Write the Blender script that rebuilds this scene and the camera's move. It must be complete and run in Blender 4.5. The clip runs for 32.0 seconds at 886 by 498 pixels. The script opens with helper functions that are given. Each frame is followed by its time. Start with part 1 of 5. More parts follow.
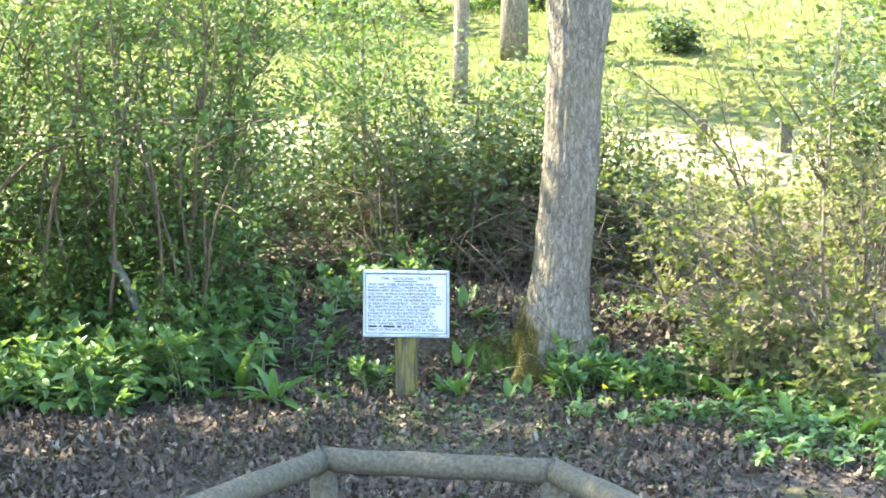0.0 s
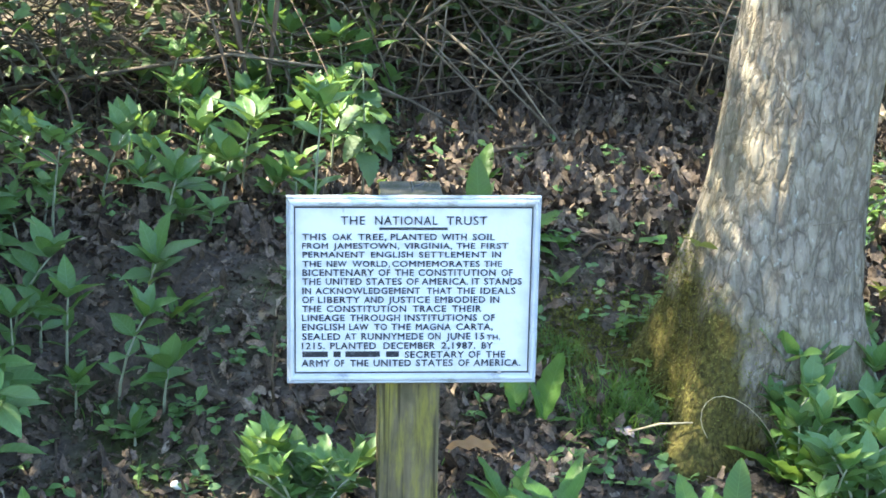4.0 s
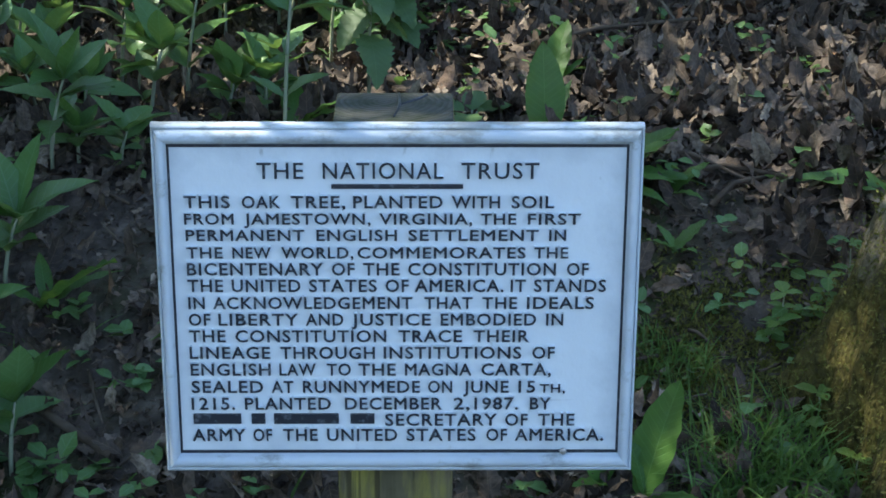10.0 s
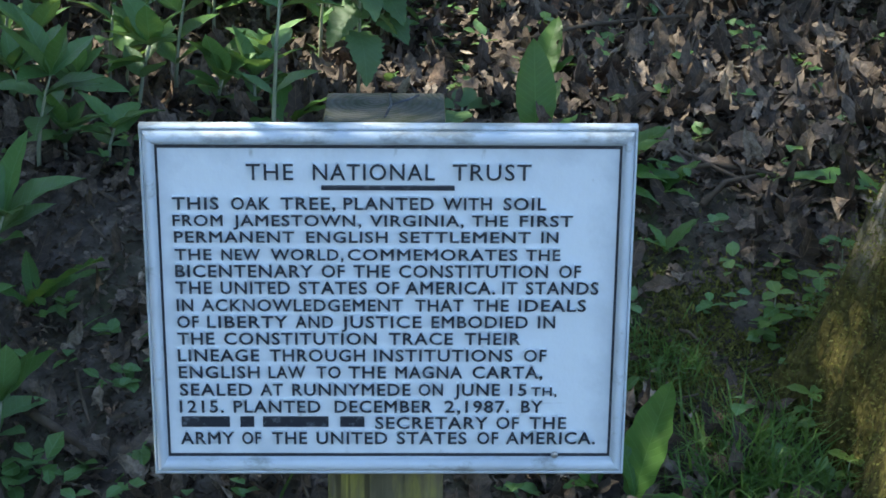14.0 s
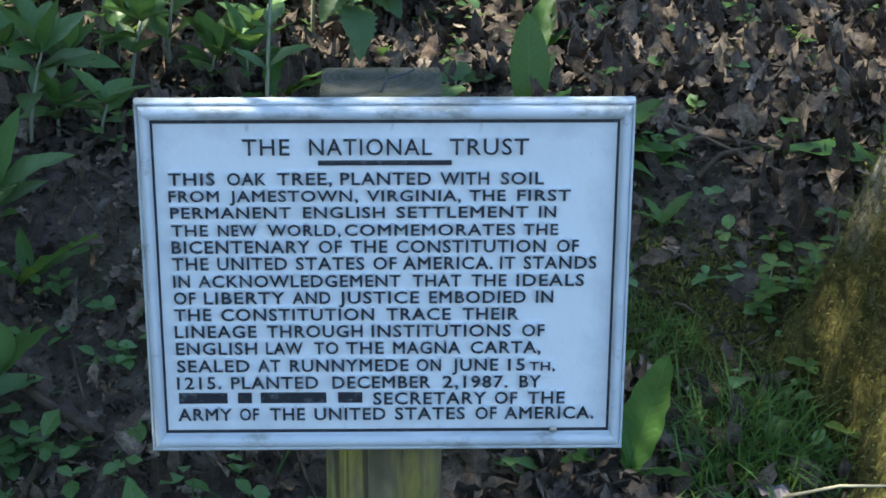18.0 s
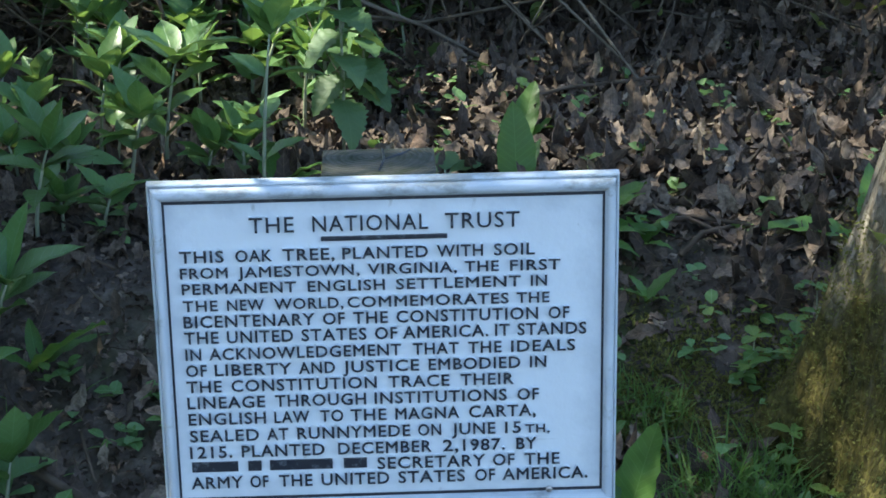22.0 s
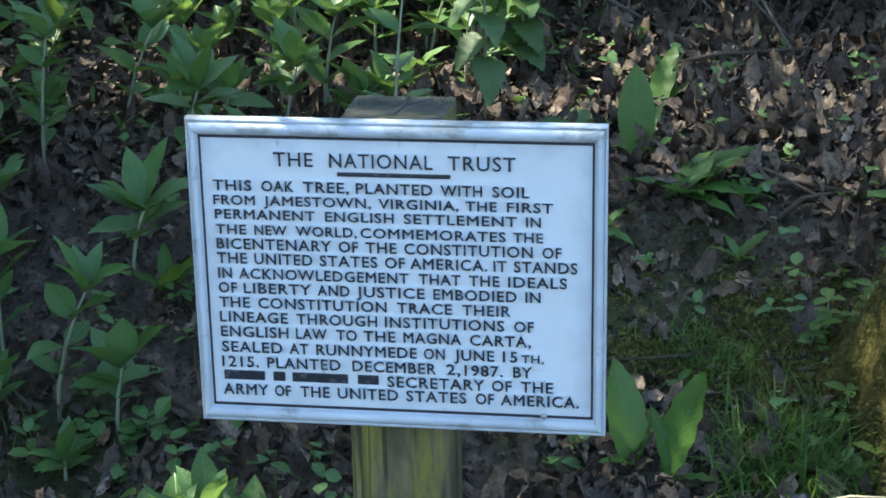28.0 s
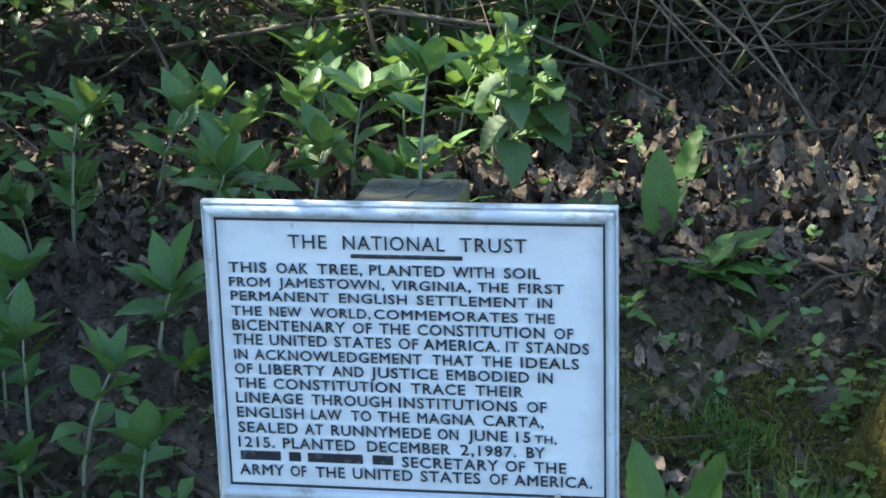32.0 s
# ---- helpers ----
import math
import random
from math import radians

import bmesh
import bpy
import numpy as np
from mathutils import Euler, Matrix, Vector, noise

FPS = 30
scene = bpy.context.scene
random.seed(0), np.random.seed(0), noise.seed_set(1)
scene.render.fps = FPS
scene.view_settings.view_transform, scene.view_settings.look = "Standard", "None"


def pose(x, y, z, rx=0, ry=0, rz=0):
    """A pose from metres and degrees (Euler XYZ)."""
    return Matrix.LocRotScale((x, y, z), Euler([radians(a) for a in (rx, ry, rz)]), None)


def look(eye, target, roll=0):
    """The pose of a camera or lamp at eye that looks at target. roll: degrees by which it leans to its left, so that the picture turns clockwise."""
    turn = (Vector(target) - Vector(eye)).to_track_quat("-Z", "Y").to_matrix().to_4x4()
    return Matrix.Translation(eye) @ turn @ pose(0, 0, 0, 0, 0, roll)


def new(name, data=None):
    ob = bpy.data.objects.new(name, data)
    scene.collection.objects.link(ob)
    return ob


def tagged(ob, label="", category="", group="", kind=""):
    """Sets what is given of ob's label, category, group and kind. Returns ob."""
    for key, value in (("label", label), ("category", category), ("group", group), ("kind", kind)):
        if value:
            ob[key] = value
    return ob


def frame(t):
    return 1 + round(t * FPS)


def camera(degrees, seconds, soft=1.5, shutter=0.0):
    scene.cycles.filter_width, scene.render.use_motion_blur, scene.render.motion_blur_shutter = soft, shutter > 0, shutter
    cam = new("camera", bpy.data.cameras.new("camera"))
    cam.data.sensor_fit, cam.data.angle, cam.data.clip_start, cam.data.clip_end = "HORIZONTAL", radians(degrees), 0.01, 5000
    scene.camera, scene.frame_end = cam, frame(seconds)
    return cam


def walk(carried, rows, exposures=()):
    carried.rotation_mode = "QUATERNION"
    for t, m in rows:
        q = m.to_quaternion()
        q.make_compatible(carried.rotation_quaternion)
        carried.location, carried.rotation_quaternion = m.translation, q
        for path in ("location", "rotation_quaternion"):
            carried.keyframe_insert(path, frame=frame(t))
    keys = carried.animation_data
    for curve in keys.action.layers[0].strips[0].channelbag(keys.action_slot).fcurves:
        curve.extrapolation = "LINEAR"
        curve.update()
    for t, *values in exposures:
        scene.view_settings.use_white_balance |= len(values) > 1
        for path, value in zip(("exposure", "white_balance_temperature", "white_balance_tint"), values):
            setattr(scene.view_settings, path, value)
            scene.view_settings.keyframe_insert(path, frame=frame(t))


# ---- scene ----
cam = camera(26, 32.0, soft=1.7)

PATH = [
    # seconds, x, y, z, turn to the left, tilt up, lean
    (0, 1.064, -9.207, 2.146, 5.48, -8.66, 0.25),
    (0.5, 0.938, -8.098, 2.151, 4.57, -10.42, 3.18),
    (1, 0.870, -7.026, 2.197, 5.97, -13.01, 2.16),
    (1.5, 0.757, -6.120, 2.193, 5.65, -14.31, 0.48),
    (2, 0.668, -5.370, 2.241, 5.72, -16.97, 1.11),
    (2.5, 0.679, -4.763, 2.181, 7.08, -17.54, -1.32),
    (3, 0.344, -4.614, 2.126, 3.06, -17.52, 0.59),
    (3.5, -0.169, -3.978, 1.911, -4.06, -18.90, 1.18),
    (4, -0.156, -3.047, 1.615, -3.88, -19.49, -1.30),
    (4.5, -0.009, -2.283, 1.385, -2.15, -20.98, -0.28),
    (6.5, 0.036, -1.599, 1.179, 0.01, -22.89, -0.96),
    (7, 0.033, -1.599, 1.180, -0.16, -22.85, -1.03),
    (7.5, 0.027, -1.589, 1.180, -1.06, -23.04, -1.06),
    (8, 0.025, -1.586, 1.182, -1.15, -22.57, -1.24),
    (8.5, 0.027, -1.583, 1.181, -1.22, -22.71, -0.83),
    (9, 0.025, -1.579, 1.182, -1.45, -22.72, -1.07),
    (9.5, 0.024, -1.577, 1.181, -0.77, -23.09, -0.39),
    (10, 0.021, -1.571, 1.181, -0.67, -23.14, -0.26),
    (10.5, 0.018, -1.563, 1.180, -0.63, -23.46, -0.12),
    (11, 0.020, -1.563, 1.179, -0.55, -23.77, -0.40),
    (11.5, 0.020, -1.562, 1.180, -0.51, -23.68, -0.40),
    (12, 0.018, -1.559, 1.181, -0.78, -23.51, -0.38),
    (12.5, 0.016, -1.557, 1.185, -1.34, -22.91, 0.32),
    (13, 0.015, -1.555, 1.183, -1.10, -22.96, -0.41),
    (13.5, 0.019, -1.555, 1.183, -1.03, -23.18, -0.49),
    (14, 0.018, -1.553, 1.183, -1.08, -23.38, -0.55),
    (14.5, 0.017, -1.555, 1.184, -1.14, -23.53, -0.75),
    (16.5, 0.008, -1.546, 1.185, -1.48, -23.66, -0.53),
    (17, 0.011, -1.545, 1.183, -1.52, -23.72, -0.50),
    (17.5, 0.011, -1.547, 1.182, -1.55, -23.92, -0.43),
    (18, 0.012, -1.547, 1.181, -1.40, -24.15, -0.32),
    (18.5, 0.010, -1.546, 1.181, -1.38, -24.16, -0.40),
    (19, -0.002, -1.550, 1.182, -1.63, -24.13, -0.78),
    (19.5, -0.037, -1.595, 1.172, -3.72, -22.97, 0.50),
    (20, -0.019, -1.642, 1.181, -3.87, -22.01, 0.07),
    (20.5, 0.043, -1.687, 1.182, -1.09, -22.32, -0.09),
    (21, 0.084, -1.715, 1.189, 1.71, -22.52, 0.66),
    (21.5, 0.060, -1.683, 1.198, -0.75, -21.44, 0.08),
    (22, -0.001, -1.645, 1.189, -1.88, -21.02, 0.84),
    (22.5, -0.010, -1.642, 1.187, -1.12, -21.24, 0.77),
    (23, 0.069, -1.654, 1.199, 1.36, -21.90, 0.50),
    (23.5, 0.169, -1.701, 1.196, 4.24, -23.18, 0.83),
    (24, 0.227, -1.737, 1.216, 8.19, -22.91, 1.77),
    (24.5, 0.218, -1.740, 1.217, 7.26, -22.33, 1.32),
    (25, 0.252, -1.773, 1.219, 6.98, -21.64, 0.87),
    (25.5, 0.358, -1.798, 1.212, 10.31, -23.00, 0.09),
    (26, 0.368, -1.802, 1.219, 8.90, -21.93, 1.10),
    (26.5, 0.323, -1.817, 1.218, 8.45, -22.03, 1.56),
    (28.5, 0.320, -1.790, 1.220, 8.99, -21.55, 1.59),
    (29, 0.327, -1.802, 1.222, 9.41, -20.54, 1.80),
    (29.5, 0.334, -1.805, 1.225, 10.00, -19.54, 2.11),
    (30, 0.352, -1.802, 1.224, 10.10, -19.89, 2.00),
    (30.5, 0.363, -1.804, 1.223, 10.29, -19.37, 2.03),
    (31, 0.369, -1.805, 1.223, 10.04, -19.67, 1.98),
    (31.5, 0.364, -1.810, 1.224, 10.03, -18.75, 2.30),
    (32, 0.358, -1.806, 1.223, 10.18, -19.32, 2.19),
]


def held(x, y, z, turn, tilt, lean):
    return pose(x, y, z, 90 + tilt, 0, turn) @ pose(0, 0, 0, 0, 0, -lean)


walk(cam, [(row[0], held(*row[1:])) for row in PATH],
     exposures=[(0, 3.18, 6700, 8), (1, 3.28, 6650, 8), (2, 3.28, 6500, 8), (3, 3.28, 6450, 8), (4, 2.99, 6450, 8), (4.5, 2.6, 6330, 8), (6.5, 1.83, 5950, 7), (20, 1.88, 5950, 7), (32, 2.14, 6110, 7)])

# ---- world and sun ----
SUN_TO = Vector((-0.78, 0.20, 0.88)).normalized()
world = bpy.data.worlds.new("sky")
scene.world = world
world.use_nodes = True
wn = world.node_tree
sky = wn.nodes.new("ShaderNodeTexSky")
sky.sky_type = "NISHITA"
sky.sun_disc = False
sky.sun_elevation = math.asin(SUN_TO.z)
sky.sun_rotation = math.atan2(SUN_TO.x, SUN_TO.y)
wn.nodes["Background"].inputs[1].default_value = 0.15
wn.links.new(sky.outputs[0], wn.nodes["Background"].inputs[0])
lamp = bpy.data.lights.new("sun", "SUN")
lamp.energy, lamp.angle, lamp.color = 4.3, radians(0.6), (1.0, 0.90, 0.70)
sun = new("sun", lamp)
sun.matrix_world = look(SUN_TO * 30, (0, 0, 0))


# ---- materials ----
class Nodes:
    """A small builder of node materials."""

    def __init__(self, name, rough=0.8, metal=0.0, spec=0.4):
        self.m = bpy.data.materials.new(name)
        self.m.use_nodes = True
        self.t = self.m.node_tree
        self.b = self.t.nodes["Principled BSDF"]
        self.b.inputs["Roughness"].default_value = rough
        self.b.inputs["Metallic"].default_value = metal
        self.b.inputs["Specular IOR Level"].default_value = spec

    def add(self, kind, **ins):
        n = self.t.nodes.new("ShaderNode" + kind)
        for k, v in ins.items():
            s = n.inputs[k.replace("_", " ")]
            if isinstance(v, bpy.types.NodeSocket):
                self.t.links.new(v, s)
            else:
                s.default_value = v
        return n

    def coords(self, scale=(1, 1, 1), kind="Object"):
        c = self.add("TexCoord")
        mp = self.add("Mapping", Vector=c.outputs[kind], Scale=scale)
        return mp.outputs[0]

    def noise(self, scale, detail=4, vec=None, rough=0.55):
        n = self.add("TexNoise", Scale=scale, Detail=detail, Roughness=rough)
        self.t.links.new(vec if vec else self.coords(), n.inputs["Vector"])
        return n.outputs["Fac"]

    def ramp(self, fac, *stops):
        n = self.t.nodes.new("ShaderNodeValToRGB")
        self.t.links.new(fac, n.inputs[0])
        e = n.color_ramp.elements
        while len(e) < len(stops):
            e.new(0.5)
        for q, (p, col) in zip(e, stops):
            q.position = p
            q.color = (*col, 1) if len(col) == 3 else col
        return n.outputs[0]

    def mix(self, fac, a, b, mode="MIX"):
        n = self.t.nodes.new("ShaderNodeMix")
        n.data_type = "RGBA"
        n.blend_type = mode
        for v, i in ((fac, 0), (a, 6), (b, 7)):
            if isinstance(v, bpy.types.NodeSocket):
                self.t.links.new(v, n.inputs[i])
            else:
                n.inputs[i].default_value = v if i == 0 else (*v, 1)
        return n.outputs[2]

    def math(self, op, a, b=0.0):
        n = self.t.nodes.new("ShaderNodeMath")
        n.operation = op
        for v, i in ((a, 0), (b, 1)):
            if isinstance(v, bpy.types.NodeSocket):
                self.t.links.new(v, n.inputs[i])
            else:
                n.inputs[i].default_value = v
        return n.outputs[0]

    def color(self, c):
        if isinstance(c, bpy.types.NodeSocket):
            self.t.links.new(c, self.b.inputs["Base Color"])
        else:
            self.b.inputs["Base Color"].default_value = (*c, 1)
        return self

    def rough(self, v):
        self.t.links.new(v, self.b.inputs["Roughness"])
        return self

    def bump(self, h, strength=0.5, dist=0.01):
        n = self.add("Bump", Height=h, Strength=strength, Distance=dist)
        self.t.links.new(n.outputs[0], self.b.inputs["Normal"])
        return self


def veins(k, pitch):
    """Midrib and slanting side veins of a leaf laid out in its own uv, in metres."""
    uv = k.add("SeparateXYZ", Vector=k.add("TexCoord").outputs["UV"])
    ax = k.math("ABSOLUTE", uv.outputs[0])
    mid = k.math("SUBTRACT", 1.0, k.math("MULTIPLY", ax, 1.0 / (0.10 * pitch)))
    side = k.math("PINGPONG", k.math("SUBTRACT", uv.outputs[1], k.math("MULTIPLY", ax, 0.8)), pitch * 0.5)
    side = k.math("SUBTRACT", 0.55, k.math("MULTIPLY", side, 5.5 / pitch))
    n = k.math("MAXIMUM", k.math("MAXIMUM", mid, side), 0.0)
    return k.math("MINIMUM", n, 1.0)


def leaf_material(name, cols, rough=0.45, through_light=0.45, island=True, spec=0.4, pitch=0.011):
    """Leaf tissue: colours vary from leaf to leaf, light passes through."""
    k = Nodes(name, rough, 0, spec)
    if island:
        r = k.add("NewGeometry").outputs["Random Per Island"]
    else:
        r = k.add("ObjectInfo").outputs["Random"]
    n = len(cols)
    col = k.ramp(r, *[(i / (n - 1), c) for i, c in enumerate(cols)])
    fine = k.noise(60, 3)
    broad = k.noise(7, 3)
    rib = veins(k, pitch)
    col = k.mix(k.math("MULTIPLY", rib, 0.45), col, tuple(min(1.0, 1.7 * c + 0.03) for c in cols[-1]))
    col = k.mix(k.math("MULTIPLY", fine, 0.45), col, (0.02, 0.035, 0.012), "MIX")
    col = k.mix(k.math("MULTIPLY", k.math("SUBTRACT", broad, 0.45), 0.8), col, (0.20, 0.22, 0.05), "MIX")
    k.color(col)
    k.bump(k.math("SUBTRACT", k.math("MULTIPLY", k.noise(140, 2), 0.5), k.math("MULTIPLY", rib, 0.6)), 0.5, 0.0015)
    tr = k.add("BsdfTranslucent")
    k.t.links.new(k.mix(0.5, col, (0.28, 0.42, 0.06), "MIX"), tr.inputs[0])
    ms = k.add("MixShader", Fac=through_light)
    k.t.links.new(k.b.outputs[0], ms.inputs[1])
    k.t.links.new(tr.outputs[0], ms.inputs[2])
    k.t.links.new(ms.outputs[0], k.t.nodes["Material Output"].inputs[0])
    return k.m


def wood_material(name, dark, light, scale=(30, 30, 3), rough=0.85, island=False, each=False):
    k = Nodes(name, rough, 0, 0.25)
    g = k.noise(3, 6, k.coords(scale))
    col = k.ramp(g, (0.3, dark), (0.75, light))
    if island or each:
        r = k.add("ObjectInfo").outputs["Random"] if each else k.add("NewGeometry").outputs["Random Per Island"]
        col = k.mix(k.math("MULTIPLY", r, 0.7), col, dark)
    col = k.mix(k.math("MULTIPLY", k.noise(9, 3), 0.4), col, dark)
    k.color(col).bump(g, 0.6, 0.004)
    return k.m


def plain(name, col, rough=0.7, metal=0.0, vary=0.25, scale=40):
    k = Nodes(name, rough, metal)
    k.color(k.mix(k.math("MULTIPLY", k.noise(scale, 4), vary), col, tuple(c * 0.35 for c in col)))
    k.bump(k.noise(scale * 2, 3), 0.15, 0.002)
    return k.m


# bare soil with litter near the trees, turning into meadow grass behind the thicket
def ground_material():
    k = Nodes("soil_and_grass", 0.95, 0, 0.15)
    c = k.add("TexCoord").outputs["Object"]
    soil = k.ramp(k.noise(26, 8, c, 0.65), (0.30, (0.032, 0.027, 0.023)), (0.52, (0.090, 0.074, 0.063)), (0.72, (0.185, 0.157, 0.134)))
    moss = k.ramp(k.noise(45, 5, c), (0.3, (0.02, 0.03, 0.008)), (0.7, (0.07, 0.09, 0.02)))
    soil = k.mix(k.ramp(k.noise(1.8, 4, c), (0.52, (0, 0, 0)), (0.66, (0.75, 0.75, 0.75))), soil, moss)
    grass = k.ramp(k.noise(5, 8, c, 0.7), (0.3, (0.046, 0.062, 0.016)), (0.5, (0.088, 0.102, 0.028)), (0.7, (0.150, 0.152, 0.050)))
    dry = k.ramp(k.noise(14, 6, c), (0.3, (0.25, 0.20, 0.11)), (0.7, (0.47, 0.39, 0.25)))
    sep = k.add("SeparateXYZ", Vector=c)
    y = k.math("ADD", sep.outputs[1], k.math("MULTIPLY", k.noise(0.7, 4, c), 2.0))
    strip = k.ramp(k.math("MULTIPLY", y, 0.05), (0.275, (0, 0, 0)), (0.30, (0.9, 0.9, 0.9)), (0.345, (0.9, 0.9, 0.9)), (0.37, (0, 0, 0)))
    field = k.mix(strip, grass, dry)
    col = k.mix(k.ramp(k.math("MULTIPLY", y, 0.05), (0.22, (0, 0, 0)), (0.26, (1, 1, 1))), soil, field)
    k.color(col)
    k.bump(k.noise(70, 6, c), 0.8, 0.012)
    return k.m


M_GROUND = ground_material()


def bark_material():
    k = Nodes("oak_bark", 0.9, 0, 0.2)
    v = k.coords((30, 30, 11))
    n = k.noise(1.3, 9, v, 0.65)
    vor = k.t.nodes.new("ShaderNodeTexVoronoi")
    vor.feature = "DISTANCE_TO_EDGE"
    vor.inputs["Scale"].default_value = 1.5
    warp = k.add("VectorMath", Vector=v)
    warp.operation = "ADD"
    nv = k.add("TexNoise", Scale=2.0, Detail=4, Vector=v)
    k.t.links.new(nv.outputs["Color"], warp.inputs[1])
    k.t.links.new(warp.outputs[0], vor.inputs["Vector"])
    crack = k.ramp(vor.outputs["Distance"], (0.02, (0, 0, 0)), (0.22, (1, 1, 1)))
    grey = k.ramp(n, (0.30, (0.115, 0.099, 0.078)), (0.50, (0.215, 0.190, 0.156)), (0.70, (0.33, 0.30, 0.252)))
    grey = k.mix(k.ramp(crack, (0.0, (0.55, 0.55, 0.55)), (0.55, (0, 0, 0))), grey, (0.072, 0.060, 0.046))
    lich = k.ramp(k.noise(34, 6, k.coords((1, 1, 0.5))), (0.55, (0, 0, 0)), (0.66, (0.7, 0.7, 0.7)))
    col = k.mix(lich, grey, (0.30, 0.285, 0.23))
    col = k.mix(k.ramp(k.noise(55, 3, k.coords((1, 1, 0.7))), (0.66, (0, 0, 0)), (0.72, (0.65, 0.65, 0.65))), col, (0.42, 0.44, 0.40))
    col = k.mix(k.ramp(k.noise(4, 4), (0.45, (0, 0, 0)), (0.7, (0.45, 0.45, 0.45))), col, (0.20, 0.17, 0.10))
    g = k.add("TexCoord")
    sep = k.add("SeparateXYZ", Vector=g.outputs["Object"])
    low = k.math("SUBTRACT", 0.27, sep.outputs[2])
    patchy = k.math("SUBTRACT", k.noise(9, 7, k.coords((1, 1, 0.45)), 0.65), 0.5)
    side = k.math("MULTIPLY", k.math("ADD", sep.outputs[0], 0.05), -1.2)
    h = k.math("ADD", k.math("ADD", low, k.math("MULTIPLY", patchy, 0.95)), side)
    mask = k.ramp(h, (0.08, (0, 0, 0)), (0.26, (1, 1, 1)))
    moss = k.ramp(k.noise(110, 5), (0.3, (0.034, 0.030, 0.010)), (0.55, (0.085, 0.074, 0.020)), (0.75, (0.15, 0.148, 0.036)))
    k.color(k.mix(mask, col, moss))
    k.bump(k.math("ADD", k.math("ADD", n, k.math("MULTIPLY", crack, 0.5)), k.math("MULTIPLY", k.noise(120, 3), 0.3)), 0.9, 0.011)
    return k.m


M_BARK = bark_material()


def grey_bark():
    k = Nodes("smooth_grey_bark", 0.85, 0, 0.25)
    g = k.noise(2, 7, k.coords((26, 26, 7)))
    col = k.ramp(g, (0.3, (0.055, 0.053, 0.045)), (0.7, (0.15, 0.148, 0.13)))
    col = k.mix(k.ramp(k.noise(22, 5), (0.5, (0, 0, 0)), (0.68, (0.6, 0.6, 0.6))), col, (0.20, 0.21, 0.17))
    k.color(col).bump(g, 0.6, 0.006)
    return k.m


M_GREYBARK = grey_bark()
M_TWIG = wood_material("dry_twig", (0.045, 0.033, 0.024), (0.24, 0.19, 0.14), (8, 8, 8), 0.85, True)
M_CANE = wood_material("grey_cane", (0.075, 0.061, 0.046), (0.35, 0.305, 0.243), (8, 8, 8), 0.8, True)
M_CANE_ONE = wood_material("grey_cane_single", (0.065, 0.052, 0.038), (0.32, 0.27, 0.205), (8, 8, 8), 0.8, False, True)
M_STEM = wood_material("shrub_stem", (0.05, 0.038, 0.026), (0.20, 0.16, 0.11), (12, 12, 4), 0.85, True)


def litter_material():
    k = Nodes("dead_leaf", 0.8, 0, 0.25)
    r = k.add("NewGeometry").outputs["Random Per Island"]
    col = k.ramp(r, (0.0, (0.044, 0.034, 0.027)), (0.32, (0.094, 0.071, 0.056)), (0.62, (0.140, 0.107, 0.083)), (0.88, (0.215, 0.170, 0.134)), (0.97, (0.37, 0.305, 0.24)), (1.0, (0.22, 0.115, 0.06)))
    rib = veins(k, 0.014)
    col = k.mix(k.ramp(k.noise(90, 6, None, 0.7), (0.38, (0.75, 0.75, 0.75)), (0.62, (0, 0, 0))), col, (0.035, 0.027, 0.021))
    col = k.mix(k.math("MULTIPLY", rib, 0.35), col, (0.30, 0.22, 0.15))
    k.color(col).bump(k.math("SUBTRACT", k.noise(130, 4), k.math("MULTIPLY", rib, 0.3)), 0.8, 0.003)
    return k.m


M_LITTER = litter_material()
MERCURY_COLS = [(0.078, 0.168, 0.043), (0.110, 0.226, 0.064), (0.144, 0.274, 0.092), (0.132, 0.244, 0.110)]
M_MERCURY = leaf_material("woodland_leaf", MERCURY_COLS, 0.38, 0.34, False, 0.45)
M_MERCURY_S = leaf_material("woodland_leaf_mass", MERCURY_COLS, 0.45, 0.3, True)
M_DOCK = leaf_material("dock_leaf", [(0.055, 0.135, 0.025), (0.085, 0.19, 0.038), (0.11, 0.235, 0.05)], 0.4, 0.35, False)
M_NETTLE = leaf_material("nettle_leaf", [(0.075, 0.15, 0.055), (0.12, 0.21, 0.085), (0.09, 0.175, 0.065)], 0.5, 0.3, False, 0.4, 0.009)
M_SHRUB = leaf_material("shrub_leaf", [(0.044, 0.098, 0.026), (0.063, 0.128, 0.034), (0.090, 0.172, 0.046), (0.126, 0.218, 0.066)], 0.5, 0.33, True)
M_BRAMBLE = leaf_material("bramble_leaf", [(0.030, 0.058, 0.021), (0.048, 0.088, 0.030), (0.080, 0.128, 0.044)], 0.45, 0.2, True)
M_YOUNG = leaf_material("young_leaf", [(0.094, 0.093, 0.036), (0.140, 0.136, 0.049), (0.205, 0.196, 0.068), (0.148, 0.106, 0.056)], 0.6, 0.35, True)
M_CROWN = leaf_material("crown_leaf", [(0.07, 0.13, 0.025), (0.11, 0.19, 0.035), (0.16, 0.24, 0.05)], 0.5, 0.5, True)
M_GRASS = leaf_material("grass_blade", [(0.06, 0.145, 0.028), (0.09, 0.20, 0.040), (0.13, 0.245, 0.060)], 0.5, 0.35, True)
M_GRASS_ONE = leaf_material("seedling_leaf", [(0.06, 0.15, 0.03), (0.10, 0.20, 0.04), (0.15, 0.23, 0.05)], 0.5, 0.35, False)
